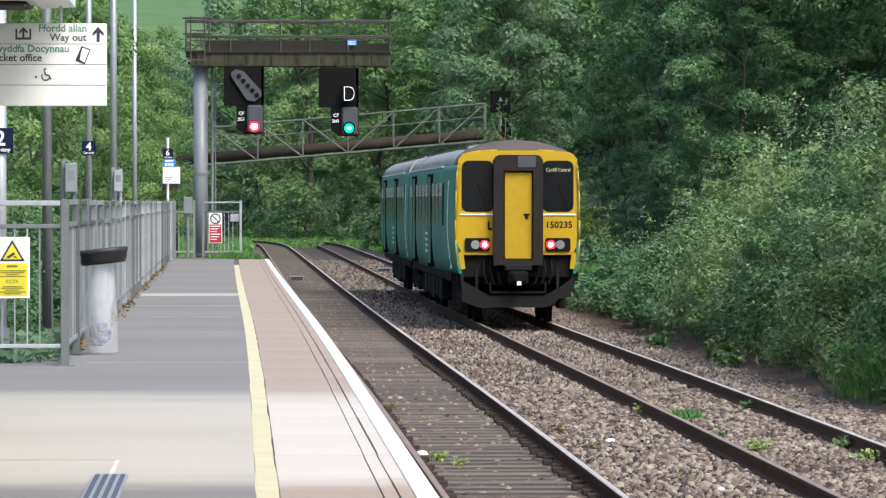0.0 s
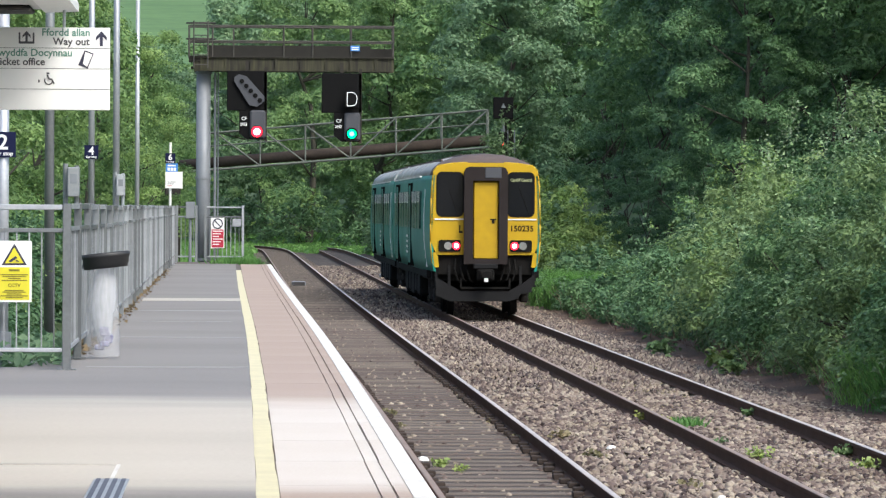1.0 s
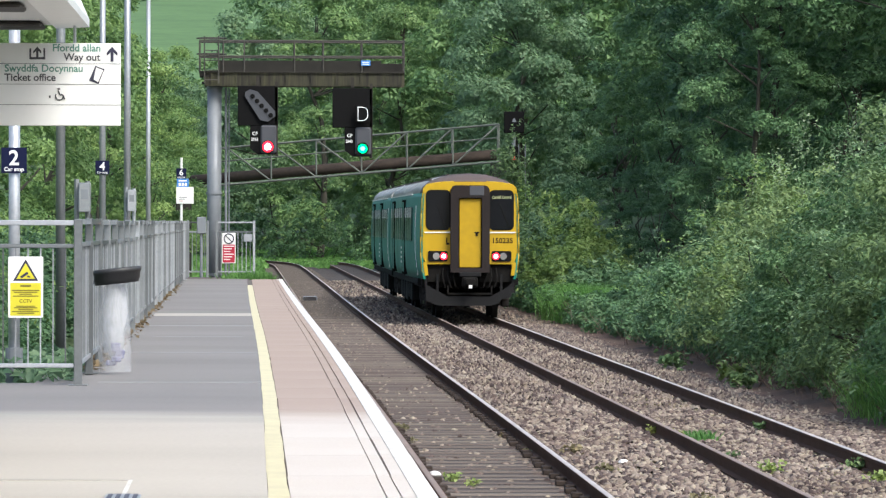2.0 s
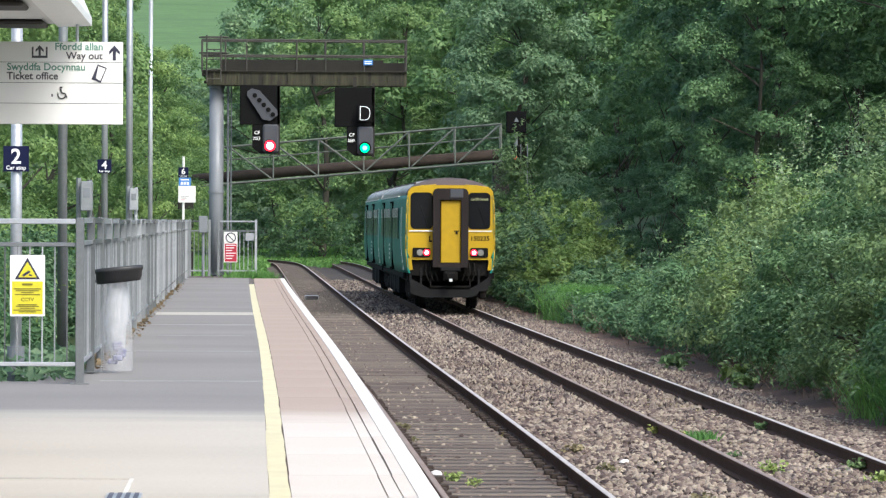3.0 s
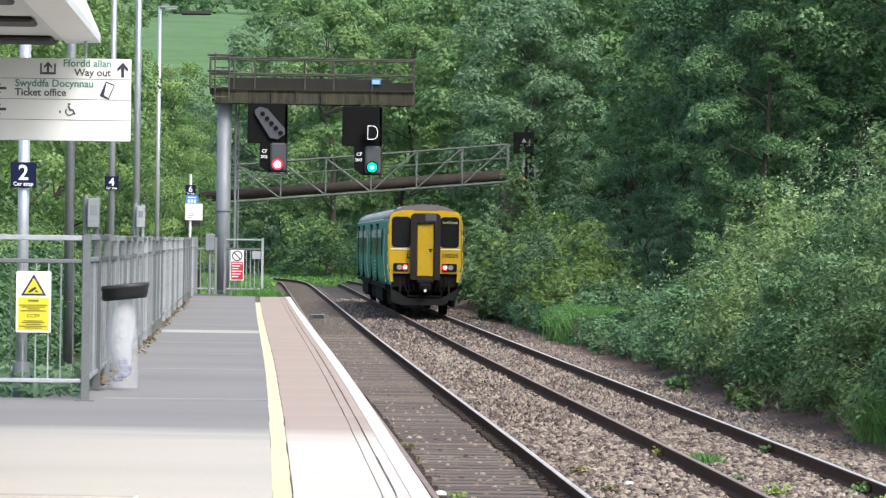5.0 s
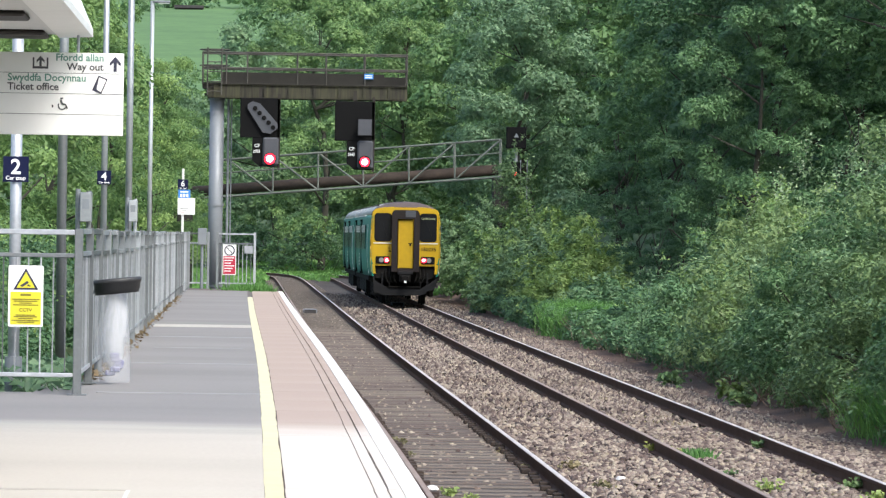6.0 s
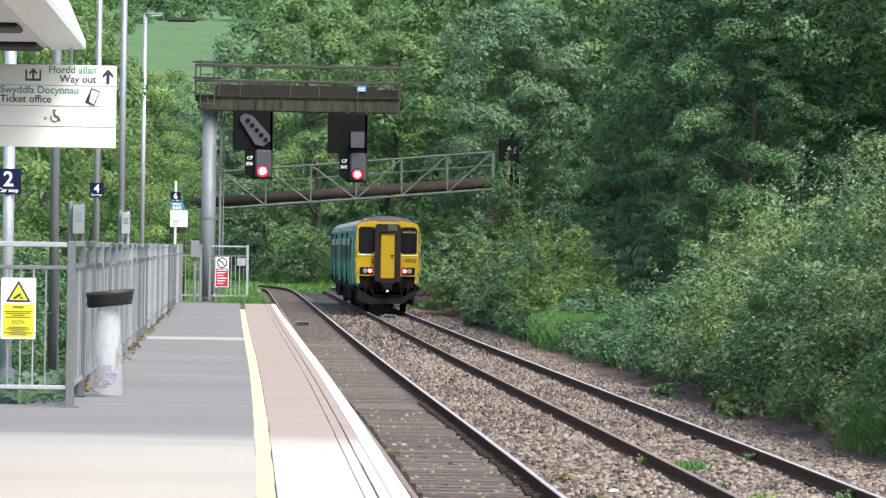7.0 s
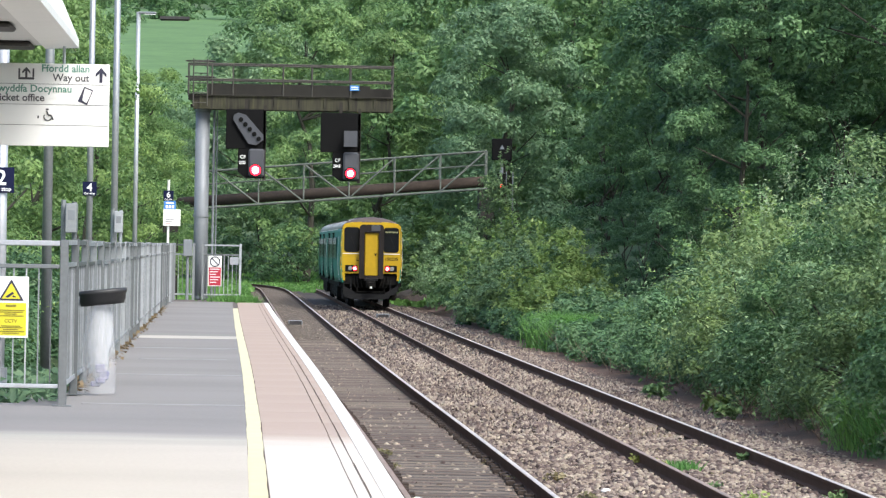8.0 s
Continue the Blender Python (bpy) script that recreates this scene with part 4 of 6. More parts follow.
def build_cab_end(car):
    """The yellow end with its gangway door, windows, lamps, coupler and deflector."""
    t = taper(0, True)
    low = 1.13
    edge = [(a * t, b) for a, b in HALF_PROFILE if b > low]
    arch = list(CAB_ARCH[1:-1])
    right = [(1.32 * t, low)] + edge + arch
    # face with the black lower cut-outs either side of the gangway
    face = Form().plate([(-1.15 * 0.97, 1.40), (1.15 * 0.97, 1.40)] + [p for p in right if p[1] > 1.42] + [(-x, z) for x, z in reversed([p for p in right if p[1] > 1.42])], "y", 0.0, 0.5)
    part("cab_front", face, TRAIN_YELLOW, car, "bright yellow warning panel")
    for s in (-1, 1):
        leg = Form().plate([(s * x, z) for x, z in ((1.06, 1.12), (1.16, 1.10), (1.215, 1.45), (1.10, 1.45))], "y", 0.0, 0.55)
        part("corner_pillar", leg, TRAIN_YELLOW, car, "yellow corner pillar")
        rim = Form()
        rr = [(s * (x - 0.004), z) for x, z in [(1.30 * t, 1.12)] + edge + arch]
        for p, q in zip(rr, rr[1:]):
            rim.tube((p[0], 0.02, p[1]), (q[0], 0.02, q[1]), 0.022, n=8)
        part("yellow_edge", rim, TRAIN_YELLOW, car, smooth=True)
        x0, x1 = (-1.115, -0.515) if s < 0 else (0.515, 1.115)
        fr = part("window_frame", Form().plate(rounded(x0 - 0.018, 2.27, x1 + 0.018, 3.305, 0.13), "y", -0.012, 0.02), UNDER, car, "black rubber window frame")
        part("windscreen", Form().plate(rounded(x0 + 0.012, 2.295, x1 - 0.012, 3.275, 0.11), "y", -0.02, 0.0), GLASS, fr, "dark cab windscreen")
        wp = Form().tube(((x0 + x1) / 2 + 0.2, -0.035, 2.32), ((x0 + x1) / 2 - 0.04, -0.035, 2.95), 0.006, n=6)
        part("wiper", wp, UNDER, fr, "wiper arm")
        part("sill_strip", Form().box(x0 - 0.05, -0.025, 2.20, x1 + 0.06, 0.01, 2.232), TRIM_WHITE, car, "white sill strip")
        lx0, lx1 = (-1.07, -0.57) if s < 0 else (0.57, 1.07)
        box = part("lamp_cluster", Form().plate(rounded(lx0, 1.47, lx1, 1.74, 0.04), "y", -0.04, 0.02), UNDER, car, "black lamp cluster")
        for x, nm, mt in ((s * 0.67, "tail_lamp", RED_GLOW), (s * 0.86, "headlamp", HEADLAMP)):
            part("lamp_rim", Form().tube((x, -0.06, 1.605), (x, -0.02, 1.605), 0.095, n=20), FAIRING, box)
            if mt is RED_GLOW:
                part("lamp_core", Form().tube((x, -0.072, 1.605), (x, -0.06, 1.605), 0.05, n=20), RED_CORE, box, "white-hot lamp centre")
            part(nm, Form().tube((x, -0.066, 1.605), (x, -0.05, 1.605), 0.09, 0.093, n=20), mt, box, "lit red tail lamp" if mt is RED_GLOW else "unlit clear headlamp")
    # dome above the face
    rings = []
    for y in (0.012, 0.06, 0.14, 0.26, 0.42, 0.65, 0.95):
        k = 1 - (1 - y / 0.95) ** 2.2
        tt = taper(y, True)
        half = [(p[0] + (q[0] * tt - p[0]) * k, p[1] + (q[1] - p[1]) * k + 0.006) for p, q in zip(CAB_ARCH, ROOF_PROFILE)]
        rings.append([(-a, y, b) for a, b in half] + [(a, y, b) for a, b in reversed(half[:-1])] + [(1.0, y, 3.2), (-1.0, y, 3.2)])
    part("roof_dome", Form().loft(rings), ROOF_DOME, car, "brown weathered roof dome", smooth=True)
    # gangway
    gw = Form()
    gw.plate([(-0.50, 1.19), (-0.30, 1.19), (-0.30, 3.36), (-0.38, 3.42), (-0.45, 3.39), (-0.5, 3.3)], "y", -0.26, 0.02)
    gw.plate([(0.50, 1.19), (0.5, 3.3), (0.45, 3.39), (0.38, 3.42), (0.30, 3.36), (0.30, 1.19)][::-1], "y", -0.26, 0.02)
    gw.plate([(-0.34, 3.10), (0.34, 3.10), (0.38, 3.42), (-0.38, 3.42)], "y", -0.262, 0.02)
    gw.box(-0.32, -0.258, 1.19, 0.32, 0.02, 1.31)
    gang = part("gangway_surround", gw, GANGWAY, car, "brown rubber gangway surround")
    part("gangway_header", Form().box(-0.02, -0.275, 3.16, 0.35, -0.25, 3.40, 0.01), HEAD_GREY, gang, "grey header plate")
    part("gangway_back", Form().box(-0.31, 0.0, 1.25, 0.31, 0.03, 3.12), UNDER, gang)
    door = part("gangway_door", Form().box(-0.275, -0.16, 1.315, 0.285, -0.05, 3.07, 0.015), DOOR_YELLOW, car, "plain yellow gangway door")
    h = Form().box(0.10, -0.18, 2.20, 0.24, -0.155, 2.23).box(0.14, -0.178, 2.12, 0.20, -0.157, 2.2)
    part("door_handle", h, UNDER, door, "dark door handle")
    part("black_mark", Form().box(-0.605, -0.01, 1.90, -0.52, 0.01, 1.95).box(-0.605, -0.011, 1.95, -0.575, 0.01, 2.08), UNDER, car, "small black corner mark")
    writing("fleet_number", "150235", 0.185, UNDER, car, pose(0.56, -0.006, 1.945) @ FACING, label="black fleet number")
    writing("destination", "Cardiff Central", 0.105, DEST, car, pose(0.57, -0.028, 3.085) @ FACING, label="pale destination lettering", squash=0.78)
    # below the floor
    bz = Form().box(-1.08, 0.12, 0.95, 1.08, 0.5, 1.42)
    part("buffer_beam", bz, UNDER, car, "black buffer beam")
    cp = Form().box(-0.2, -0.30, 0.80, 0.2, 0.3, 1.08, 0.04).box(-0.14, -0.42, 0.84, 0.14, -0.25, 1.04, 0.03)
    cp.tube((0, -0.46, 0.94), (0, -0.3, 0.94), 0.09, n=12)
    coup = part("coupler", cp, UNDER, car, "black automatic coupler")
    part("coupler_tag", Form().box(-0.045, -0.475, 0.79, 0.045, -0.462, 0.87), TRIM_WHITE, coup, "small white tag")
    part("electrical_box", Form().box(-0.28, -0.28, 1.08, 0.28, 0.1, 1.20, 0.02), FAIRING, coup, "grey electrical coupler box")
    for s in (-1, 1):
        for k in range(3):
            xx = s * (0.40 + 0.14 * k)
            hz = Form().path([(xx, 0.08, 1.3), (xx + s * 0.02, -0.06, 1.05), (xx - s * 0.05, -0.05, 0.82), (xx - s * 0.12, 0.1, 0.78)], 0.022, n=6)
            part("jumper_hose", hz, UNDER, car, "black air hose")
        st = Form().box(s * 0.98 - 0.2, 0.05, 0.66, s * 0.98 + 0.2, 0.25, 0.70).box(s * 1.12 - 0.03, 0.08, 0.66, s * 1.12 + 0.03, 0.16, 1.15).box(s * 0.82 - 0.03, 0.08, 0.66, s * 0.82 + 0.03, 0.16, 1.15)
        part("footstep", st, FAIRING, car, "cab footstep")
    defl = Form()
    top = [(-1.13, 0.88), (-0.85, 0.73), (-0.58, 0.58), (0.55, 0.58), (0.85, 0.74), (1.10, 0.92), (1.07, 0.55), (0.82, 0.51), (0.76, 0.41), (0.55, 0.335), (-0.80, 0.335), (-0.95, 0.39), (-1.13, 0.47)]
    defl.plate(top[::-1], "y", -0.05, 0.02)
    part("deflector", defl, FAIRING, car, "dark grey obstacle deflector")
    part("deflector_bar", Form().box(-0.58, -0.10, 0.62, 0.58, -0.05, 0.665).box(-0.58, -0.10, 0.62, -0.54, -0.05, 0.86).box(0.54, -0.10, 0.62, 0.58, -0.05, 0.86), UNDER, car, "black bar above the deflector")


HEADLAMP = paint("clear_headlamp", (0.45, 0.45, 0.45), (0.35, 0.35, 0.36), 0.15, metal=0.6, bump=0)
DEST = paint("destination_lamps", (0.34, 0.37, 0.2), (0.34, 0.37, 0.2), 0.5, bump=0, glow=0.05)


# ---- signal gantry at the end of the platform ----
def build_gantry():
    g = thing("signal_gantry", pose(-1.12, 127, -1.1), "cantilever signal gantry of dark steel on a grey column", "gantry")
    B = 1.1   # platform level above the base
    part("column", Form().tube((0, 0, -0.1), (0, 0, B + 5.46), 0.205, n=24), GALV_GREY, g, "thick grey round steel column", smooth=True)
    for z in (B + 0.02, B + 2.35, B + 5.35):
        part("collar", Form().tube((0, 0, z), (0, 0, z + 0.07), 0.235, n=24), GALV_GREY, g)
    part("conduit", Form().tube((0.33, 0.05, B), (0.33, 0.05, B + 5.4), 0.035, n=8), GALV_GREY, g, "grey cable conduit")
    part("conduit", Form().tube((0.42, 0.1, B), (0.42, 0.1, B + 5.4), 0.02, n=8), GALV_GREY, g, "grey cable conduit")
    for y in (-0.42, 0.42):
        bm_ = Form().box(-0.28, y - 0.06, B + 5.45, 5.42, y + 0.06, B + 5.80, 0.01).box(-0.28, y - 0.11, B + 5.43, 5.42, y + 0.11, B + 5.455).box(-0.28, y - 0.11, B + 5.79, 5.42, y + 0.11, B + 5.815)
        part("girder", bm_, STEEL_STAINED, g, "rusty girder with pale lichen streaks")
    for k in range(8):
        part("cross_beam", Form().box(-0.2 + k * 0.78, -0.36, B + 5.5, -0.12 + k * 0.78, 0.36, B + 5.75), STEEL_DARK, g)
        part("stiffener", Form().box(-0.1 + k * 0.71, -0.53, B + 5.455, -0.04 + k * 0.71, -0.48, B + 5.79), STEEL_STAINED, g)
    part("head_bracket", Form().box(-0.42, -0.5, B + 5.70, -0.05, 0.5, B + 5.82).box(-0.36, -0.3, B + 5.5, 0.3, 0.3, B + 5.56), STEEL_DARK, g)
    part("walkway", Form().box(-0.42, -0.55, B + 5.82, 5.42, 0.55, B + 5.86), STEEL_DARK, g, "dark walkway grating")
    part("kick_panel", Form().box(0.12, -0.52, B + 5.86, 4.75, -0.50, B + 6.16), MESH_PANEL, g, "dark mesh kick panel")
    part("kick_panel", Form().box(0.12, 0.50, B + 5.86, 5.40, 0.52, B + 6.12), MESH_PANEL, g, "dark mesh kick panel")
    for y in (-0.54, 0.54):
        for z in (B + 6.28, B + 6.72):
            part("handrail", Form().tube((-0.42, y, z), (5.42, y, z), 0.024, n=8), STEEL_WORN, g, "weathered handrail")
        for x in (-0.42, 0.25, 0.85, 2.28, 3.1, 4.2, 5.4):
            part("stanchion", Form().tube((x, y, B + 5.82), (x, y, B + 6.72), 0.022, n=8), STEEL_WORN, g, "weathered stanchion")
    for z in (B + 6.28, B + 6.72):
        part("handrail", Form().tube((5.42, -0.54, z), (5.42, 0.54, z), 0.022, n=8), STEEL_WORN, g)
    # ladder with its hoops through the walkway
    for x in (-0.28, 0.12):
        part("ladder_rail", Form().tube((x, -0.62, B + 5.5), (x, -0.62, B + 6.85), 0.02, n=8), STEEL_WORN, g)
    for k in range(5):
        part("ladder_rung", Form().tube((-0.28, -0.62, B + 5.6 + 0.28 * k), (0.12, -0.62, B + 5.6 + 0.28 * k), 0.014, n=6), STEEL_WORN, g)
    for z in (B + 6.35, B + 6.8):
        pts = [(-0.08 + 0.42 * math.cos(a), -0.2 + 0.42 * math.sin(a), z) for a in [2 * math.pi * k / 14 for k in range(15)]]
        part("safety_hoop", Form().path(pts, 0.018, 6), STEEL_WORN, g, "safety hoop")
    part("identity_plate", Form().box(4.18, -0.575, B + 6.02, 4.44, -0.565, B + 6.17), BLUE, g, "small blue plate")
    for k in range(2):
        part("plate_bar", Form().box(4.21, -0.581, B + 6.05 + 0.055 * k, 4.41, -0.576, B + 6.075 + 0.055 * k), WHITE, g, "white lettering bar")
    return g


MESH_PANEL = paint("rusty_mesh", (0.024, 0.023, 0.021), (0.04, 0.038, 0.033), 0.9, spec=0.1, fine=6, coarse=2)
STEEL_WORN = paint("worn_handrail_steel", (0.08, 0.076, 0.068), (0.045, 0.042, 0.038), 0.8, spec=0.15, fine=10, coarse=2)


def lamp_disc(name, r, mat, parent, x, y, z, label):
    return part(name, Form().tube((x, y, z), (x, y + 0.03, z), r, n=24), mat, parent, label)


def build_signal(x, top, ident, feather):
    """A colour-light head under a black backboard; x: middle of the head, top: upper edge of the board."""
    s = thing("colour_light_signal", pose(x, 126.2, top), "black-backed colour light railway signal hung from the gantry", "railway signal", "signals on the gantry")
    b = part("backboard", Form().box(-0.62, 0.0, -1.13, 0.52, 0.06, 0.0, 0.015), BLACK, s, "square black backboard")
    part("hanger", Form().box(-0.1, 0.06, -0.3, 0.0, 0.14, 0.3).box(0.44, 0.0, -2.0, 0.52, 0.10, 0.12), STEEL_DARK, s, "dark steel hanger")
    lowb = Form().plate([(-0.27, -1.78), (-0.05, -1.95), (0.48, -1.95), (0.48, -1.13), (-0.27, -1.13)], "y", 0.0, 0.05)
    part("lower_board", lowb, BLACK, s, "black lower board")
    part("head_case", Form().box(0.03, -0.10, -1.92, 0.48, 0.0, -1.12, 0.05), HEAD_GREY, s, "grey lamp case")
    hood = Form()
    ring = []
    for y in (-0.10, -0.36):
        ring.append([(0.235 + r * math.cos(a), y, -1.73 + r * math.sin(a)) for r in (0.175, 0.16) for a in [radians(-20 + 220 * k / 12) for k in ([*range(13)] if r > 0.17 else [*range(12, -1, -1)])]])
    hood.loft(ring)
    part("hood", hood, BLACK, s, "black lamp hood")
    part("bezel", Form().tube((0.235, -0.12, -1.73), (0.235, -0.10, -1.73), 0.17, n=24), BLACK, s)
    part("identity_plate", Form().box(-0.245, -0.012, -1.62, 0.0, 0.0, -1.26), BLACK, s, "black identity plate")
    writing("identity", "CF", 0.135, WHITE, s, pose(-0.21, -0.016, -1.40) @ FACING, label="white lettering")
    writing("identity", ident, 0.125, WHITE, s, pose(-0.245, -0.016, -1.56) @ FACING, label="white lettering", squash=0.8)
    if feather:
        d = Form().plate([(-0.42, -0.30), (0.02, -0.98), (0.24, -1.02), (0.45, -0.86), (0.44, -0.72), (-0.06, -0.16), (-0.28, -0.10), (-0.41, -0.18)], "y", -0.10, 0.0)
        arm = part("route_arm", d, HEAD_GREY, s, "grey diagonal route indicator with unlit lamps")
        for k in range(5):
            xx, zz = -0.20 + 0.128 * k, -0.30 - 0.135 * k
            part("route_lamp", Form().tube((xx, -0.13, zz), (xx, -0.10, zz), 0.066, n=16), BLACK, arm, "unlit dark lamp")
    return s


def build_signals():
    """The first head stays red. The second shows green with a lit D, then an added colour disc and route flap turn,
    standing for its lamps switching to red and blank.
    """
    left = build_signal(0.17, 5.43, "2033", True)
    lamp_disc("red_aspect", 0.155, RED_GLOW, left, 0.235, -0.15, -1.73, "lit red signal lamp")
    lamp_disc("lamp_core", 0.095, RED_CORE, left, 0.235, -0.156, -1.73, "bright lamp centre")
    right = build_signal(2.86, 5.38, "2643", False)
    disc = Form().tube((0, 0, 0), (0, 0.012, 0), 0.16, n=24)
    wheel = part("colour_disc", disc, BLACK, right, "two-faced colour disc", at=pose(0.235, -0.30, -1.73))
    part("green_aspect", Form().tube((0, -0.012, 0), (0, -0.001, 0), 0.135, n=24), GREEN_GLOW, wheel, "lit green signal lamp")
    part("red_aspect", Form().tube((0, 0.013, 0), (0, 0.024, 0), 0.14, n=24), RED_GLOW, wheel, "lit red signal lamp")
    part("green_core", Form().tube((0, -0.018, 0), (0, -0.011, 0), 0.065, n=24), GREEN_CORE, wheel, "bright lamp centre")
    part("red_core", Form().tube((0, 0.023, 0), (0, 0.030, 0), 0.085, n=24), RED_CORE, wheel, "bright lamp centre")
    part("recess_box", Form().box(0.0, -0.02, -0.99, 0.46, -0.005, -0.50), BLACK, right)
    flap = part("route_flap", Form().box(-0.20, 0.0, -0.235, 0.20, 0.03, 0.235, 0.01), BLACK, right, "turning route panel, black on one face and grey on the other", at=pose(0.23, -0.27, -0.745))
    d = Form()
    pts = [(-0.13, -0.19), (-0.13, 0.19), (0.0, 0.19), (0.08, 0.17), (0.13, 0.11), (0.15, 0.0), (0.13, -0.11), (0.08, -0.17), (0.0, -0.19), (-0.13, -0.19)]
    for p, q in zip(pts, pts[1:]):
        d.tube((p[0], -0.012, p[1]), (q[0], -0.012, q[1]), 0.0075, n=8)
    part("route_letter", d, WHITE_GLOW, flap, "lit white letter D")
    part("blank_face", Form().box(-0.19, 0.031, -0.225, 0.19, 0.036, 0.225), HEAD_GREY, flap, "blank grey face")
    return wheel, flap


# ---- sloping pipe bridge over the line ----
def build_pipe_bridge():
    a, b = Vector((-2.9, 203, 3.45)), Vector((11.0, 199, 4.62))
    br = thing("pipe_bridge", pose(*a), "rusty pipe bridge with a pale lattice parapet over the line", "pipe bridge")
    e = b - a
    part("pipe", Form().tube((0, 0, 0), tuple(e), 0.24, n=20), PIPE, br, "thick rusty brown pipe", smooth=True)

    def at(u, z, y=0.0):
        p = e * u
        return (p.x, p.y + y, p.z + z)
    for y in (-0.55, 0.55):
        part("bottom_chord", Form().tube(at(-0.02, -0.33, y), at(1.0, -0.33, y), 0.05, n=8), STEEL_PALE, br, "pale steel chord")
        part("top_rail", Form().tube(at(0.1, 1.35, y), at(1.0, 1.35, y), 0.04, n=8), STEEL_PALE, br, "pale handrail")
        part("middle_rail", Form().tube(at(0.1, 0.75, y), at(1.0, 0.75, y), 0.025, n=8), STEEL_PALE, br, "pale rail")
        for k in range(7):
            u = 0.12 + 0.1465 * k
            part("post", Form().tube(at(u, -0.33, y), at(u, 1.35, y), 0.035, n=8), STEEL_PALE, br, "pale post")
            if k < 6:
                part("diagonal", Form().tube(at(u, -0.33 if k > 2 else 1.35, y), at(u + 0.1465, 1.35 if k > 2 else -0.33, y), 0.035, n=8), STEEL_PALE, br, "pale diagonal brace")
    for k in range(9):
        part("cross_tie", Form().tube(at(0.02 + k * 0.12, -0.33, -0.55), at(0.02 + k * 0.12, -0.33, 0.55), 0.035, n=6), STEEL_DARK, br)
    for u in (-0.02, 1.0):
        p = at(u, 0)
        part("pier", Form().box(p[0] - 0.35, p[1] - 0.5, -a.z - 1.2, p[0] + 0.35, p[1] + 0.5, p[2] - 0.3, 0.04), STEEL_DARK, br, "dark pier")


def build_far_signal():
    x, y = 11.75, 200
    z = ground_height(x, y)
    s = thing("post_signal", pose(x, y, z), "post signal half hidden in leaves, its lamp red", "railway signal")
    t = 6.1 - z
    part("post", Form().tube((0, 0.1, 0), (0, 0.1, t + 0.2), 0.08, n=12), GALV_GREY, s, "grey signal post")
    part("indicator_box", Form().box(-0.45, -0.1, t - 0.5, 0.45, 0.2, t + 0.48, 0.03), BLACK, s, "black indicator box")
    part("arrow_mark", Form().plate([(-0.11, t + 0.0), (0.11, t + 0.0), (0.0, t + 0.2)], "y", -0.112, -0.101), GALV_GREY, s, "grey arrow mark")
    part("head", Form().box(-0.2, -0.12, t - 2.2, 0.2, 0.05, t - 1.1, 0.03), BLACK, s, "black signal head")
    part("red_lamp", Form().tube((0, -0.14, t - 1.65), (0, -0.12, t - 1.65), 0.065, n=16), RED_GLOW, s, "lit red lamp")
    part("ladder", Form().box(0.2, 0.1, 0, 0.24, 0.14, t - 1.0).box(0.5, 0.1, 0, 0.54, 0.14, t - 1.0), GALV_GREY, s)


# ---- platform fence ----
TOP, MID, LOW = 1.57, 1.345, 0.21


def fence_x(y):
    return -1.66 + bend(y) * 0.9


def build_fence():
    f = thing("platform_fence", pose(0, 0, 0), "galvanised steel bar fence along the back of the platform", "fence")
    # across the platform's shoulder
    for z, h in ((TOP, 0.05), (MID, 0.04), (LOW, 0.04)):
        part("rail", Form().box(-3.6, 42.2 - 0.02, z - h, -1.70, 42.2 + 0.02, z, 0.006), GALV, f, "flat steel rail")
    pale = Form().box(-0.0065, -0.0065, LOW - 0.01, 0.0065, 0.0065, MID - 0.03).mesh("pale", GALV)
    for k in range(16):
        part("pale", pale, GALV, f, at=pose(-1.78 - 0.118 * k, 42.2, 0))
    post = Form().box(-0.04, -0.03, -0.02, 0.04, 0.03, TOP + 0.01, 0.006).box(-0.09, -0.08, 0.0, 0.09, 0.08, 0.012).mesh("post", GALV)
    part("post", post, GALV, f, "square steel post", at=pose(-1.66, 42.2, 0))
    part("post", post, GALV, f, "square steel post", at=pose(-3.6, 42.2, 0))
    # the long run, in panels of about three metres
    ends = [42.2 + 2.98 * k for k in range(29)]
    n = 0
    rest = Form()
    rng = random.Random(2)
    for a, b in zip(ends, ends[1:]):
        xa, xb = fence_x(a), fence_x(b)
        lean = rng.uniform(-0.012, 0.012)
        for z, h in ((TOP, 0.05), (MID, 0.04), (LOW, 0.04)):
            q = Form().loft([[(x - 0.02, y, z - h + lean), (x + 0.02, y, z - h + lean), (x + 0.02, y, z + lean), (x - 0.02, y, z + lean)] for x, y in ((xa, a + 0.03), (xb, b - 0.03))])
            part("rail", q, GALV, f, "flat steel rail")
        part("post", post, GALV, f, "square steel post", at=pose(xb, b, lean))
        k = 0
        y = a + 0.13
        while y < b - 0.08:
            x = xa + (xb - xa) * (y - a) / (b - a)
            if n < 280:
                part("pale", pale, GALV, f, at=pose(x, y, 0, rng.uniform(-0.3, 0.3)))
            else:
                rest.box(x - 0.008, y - 0.008, LOW - 0.01, x + 0.008, y + 0.008, MID - 0.03)
            n += 1
            y += 0.118
    tagged(part("far_fencing", rest, GALV_BARS, f), kind="stuff")
    return f


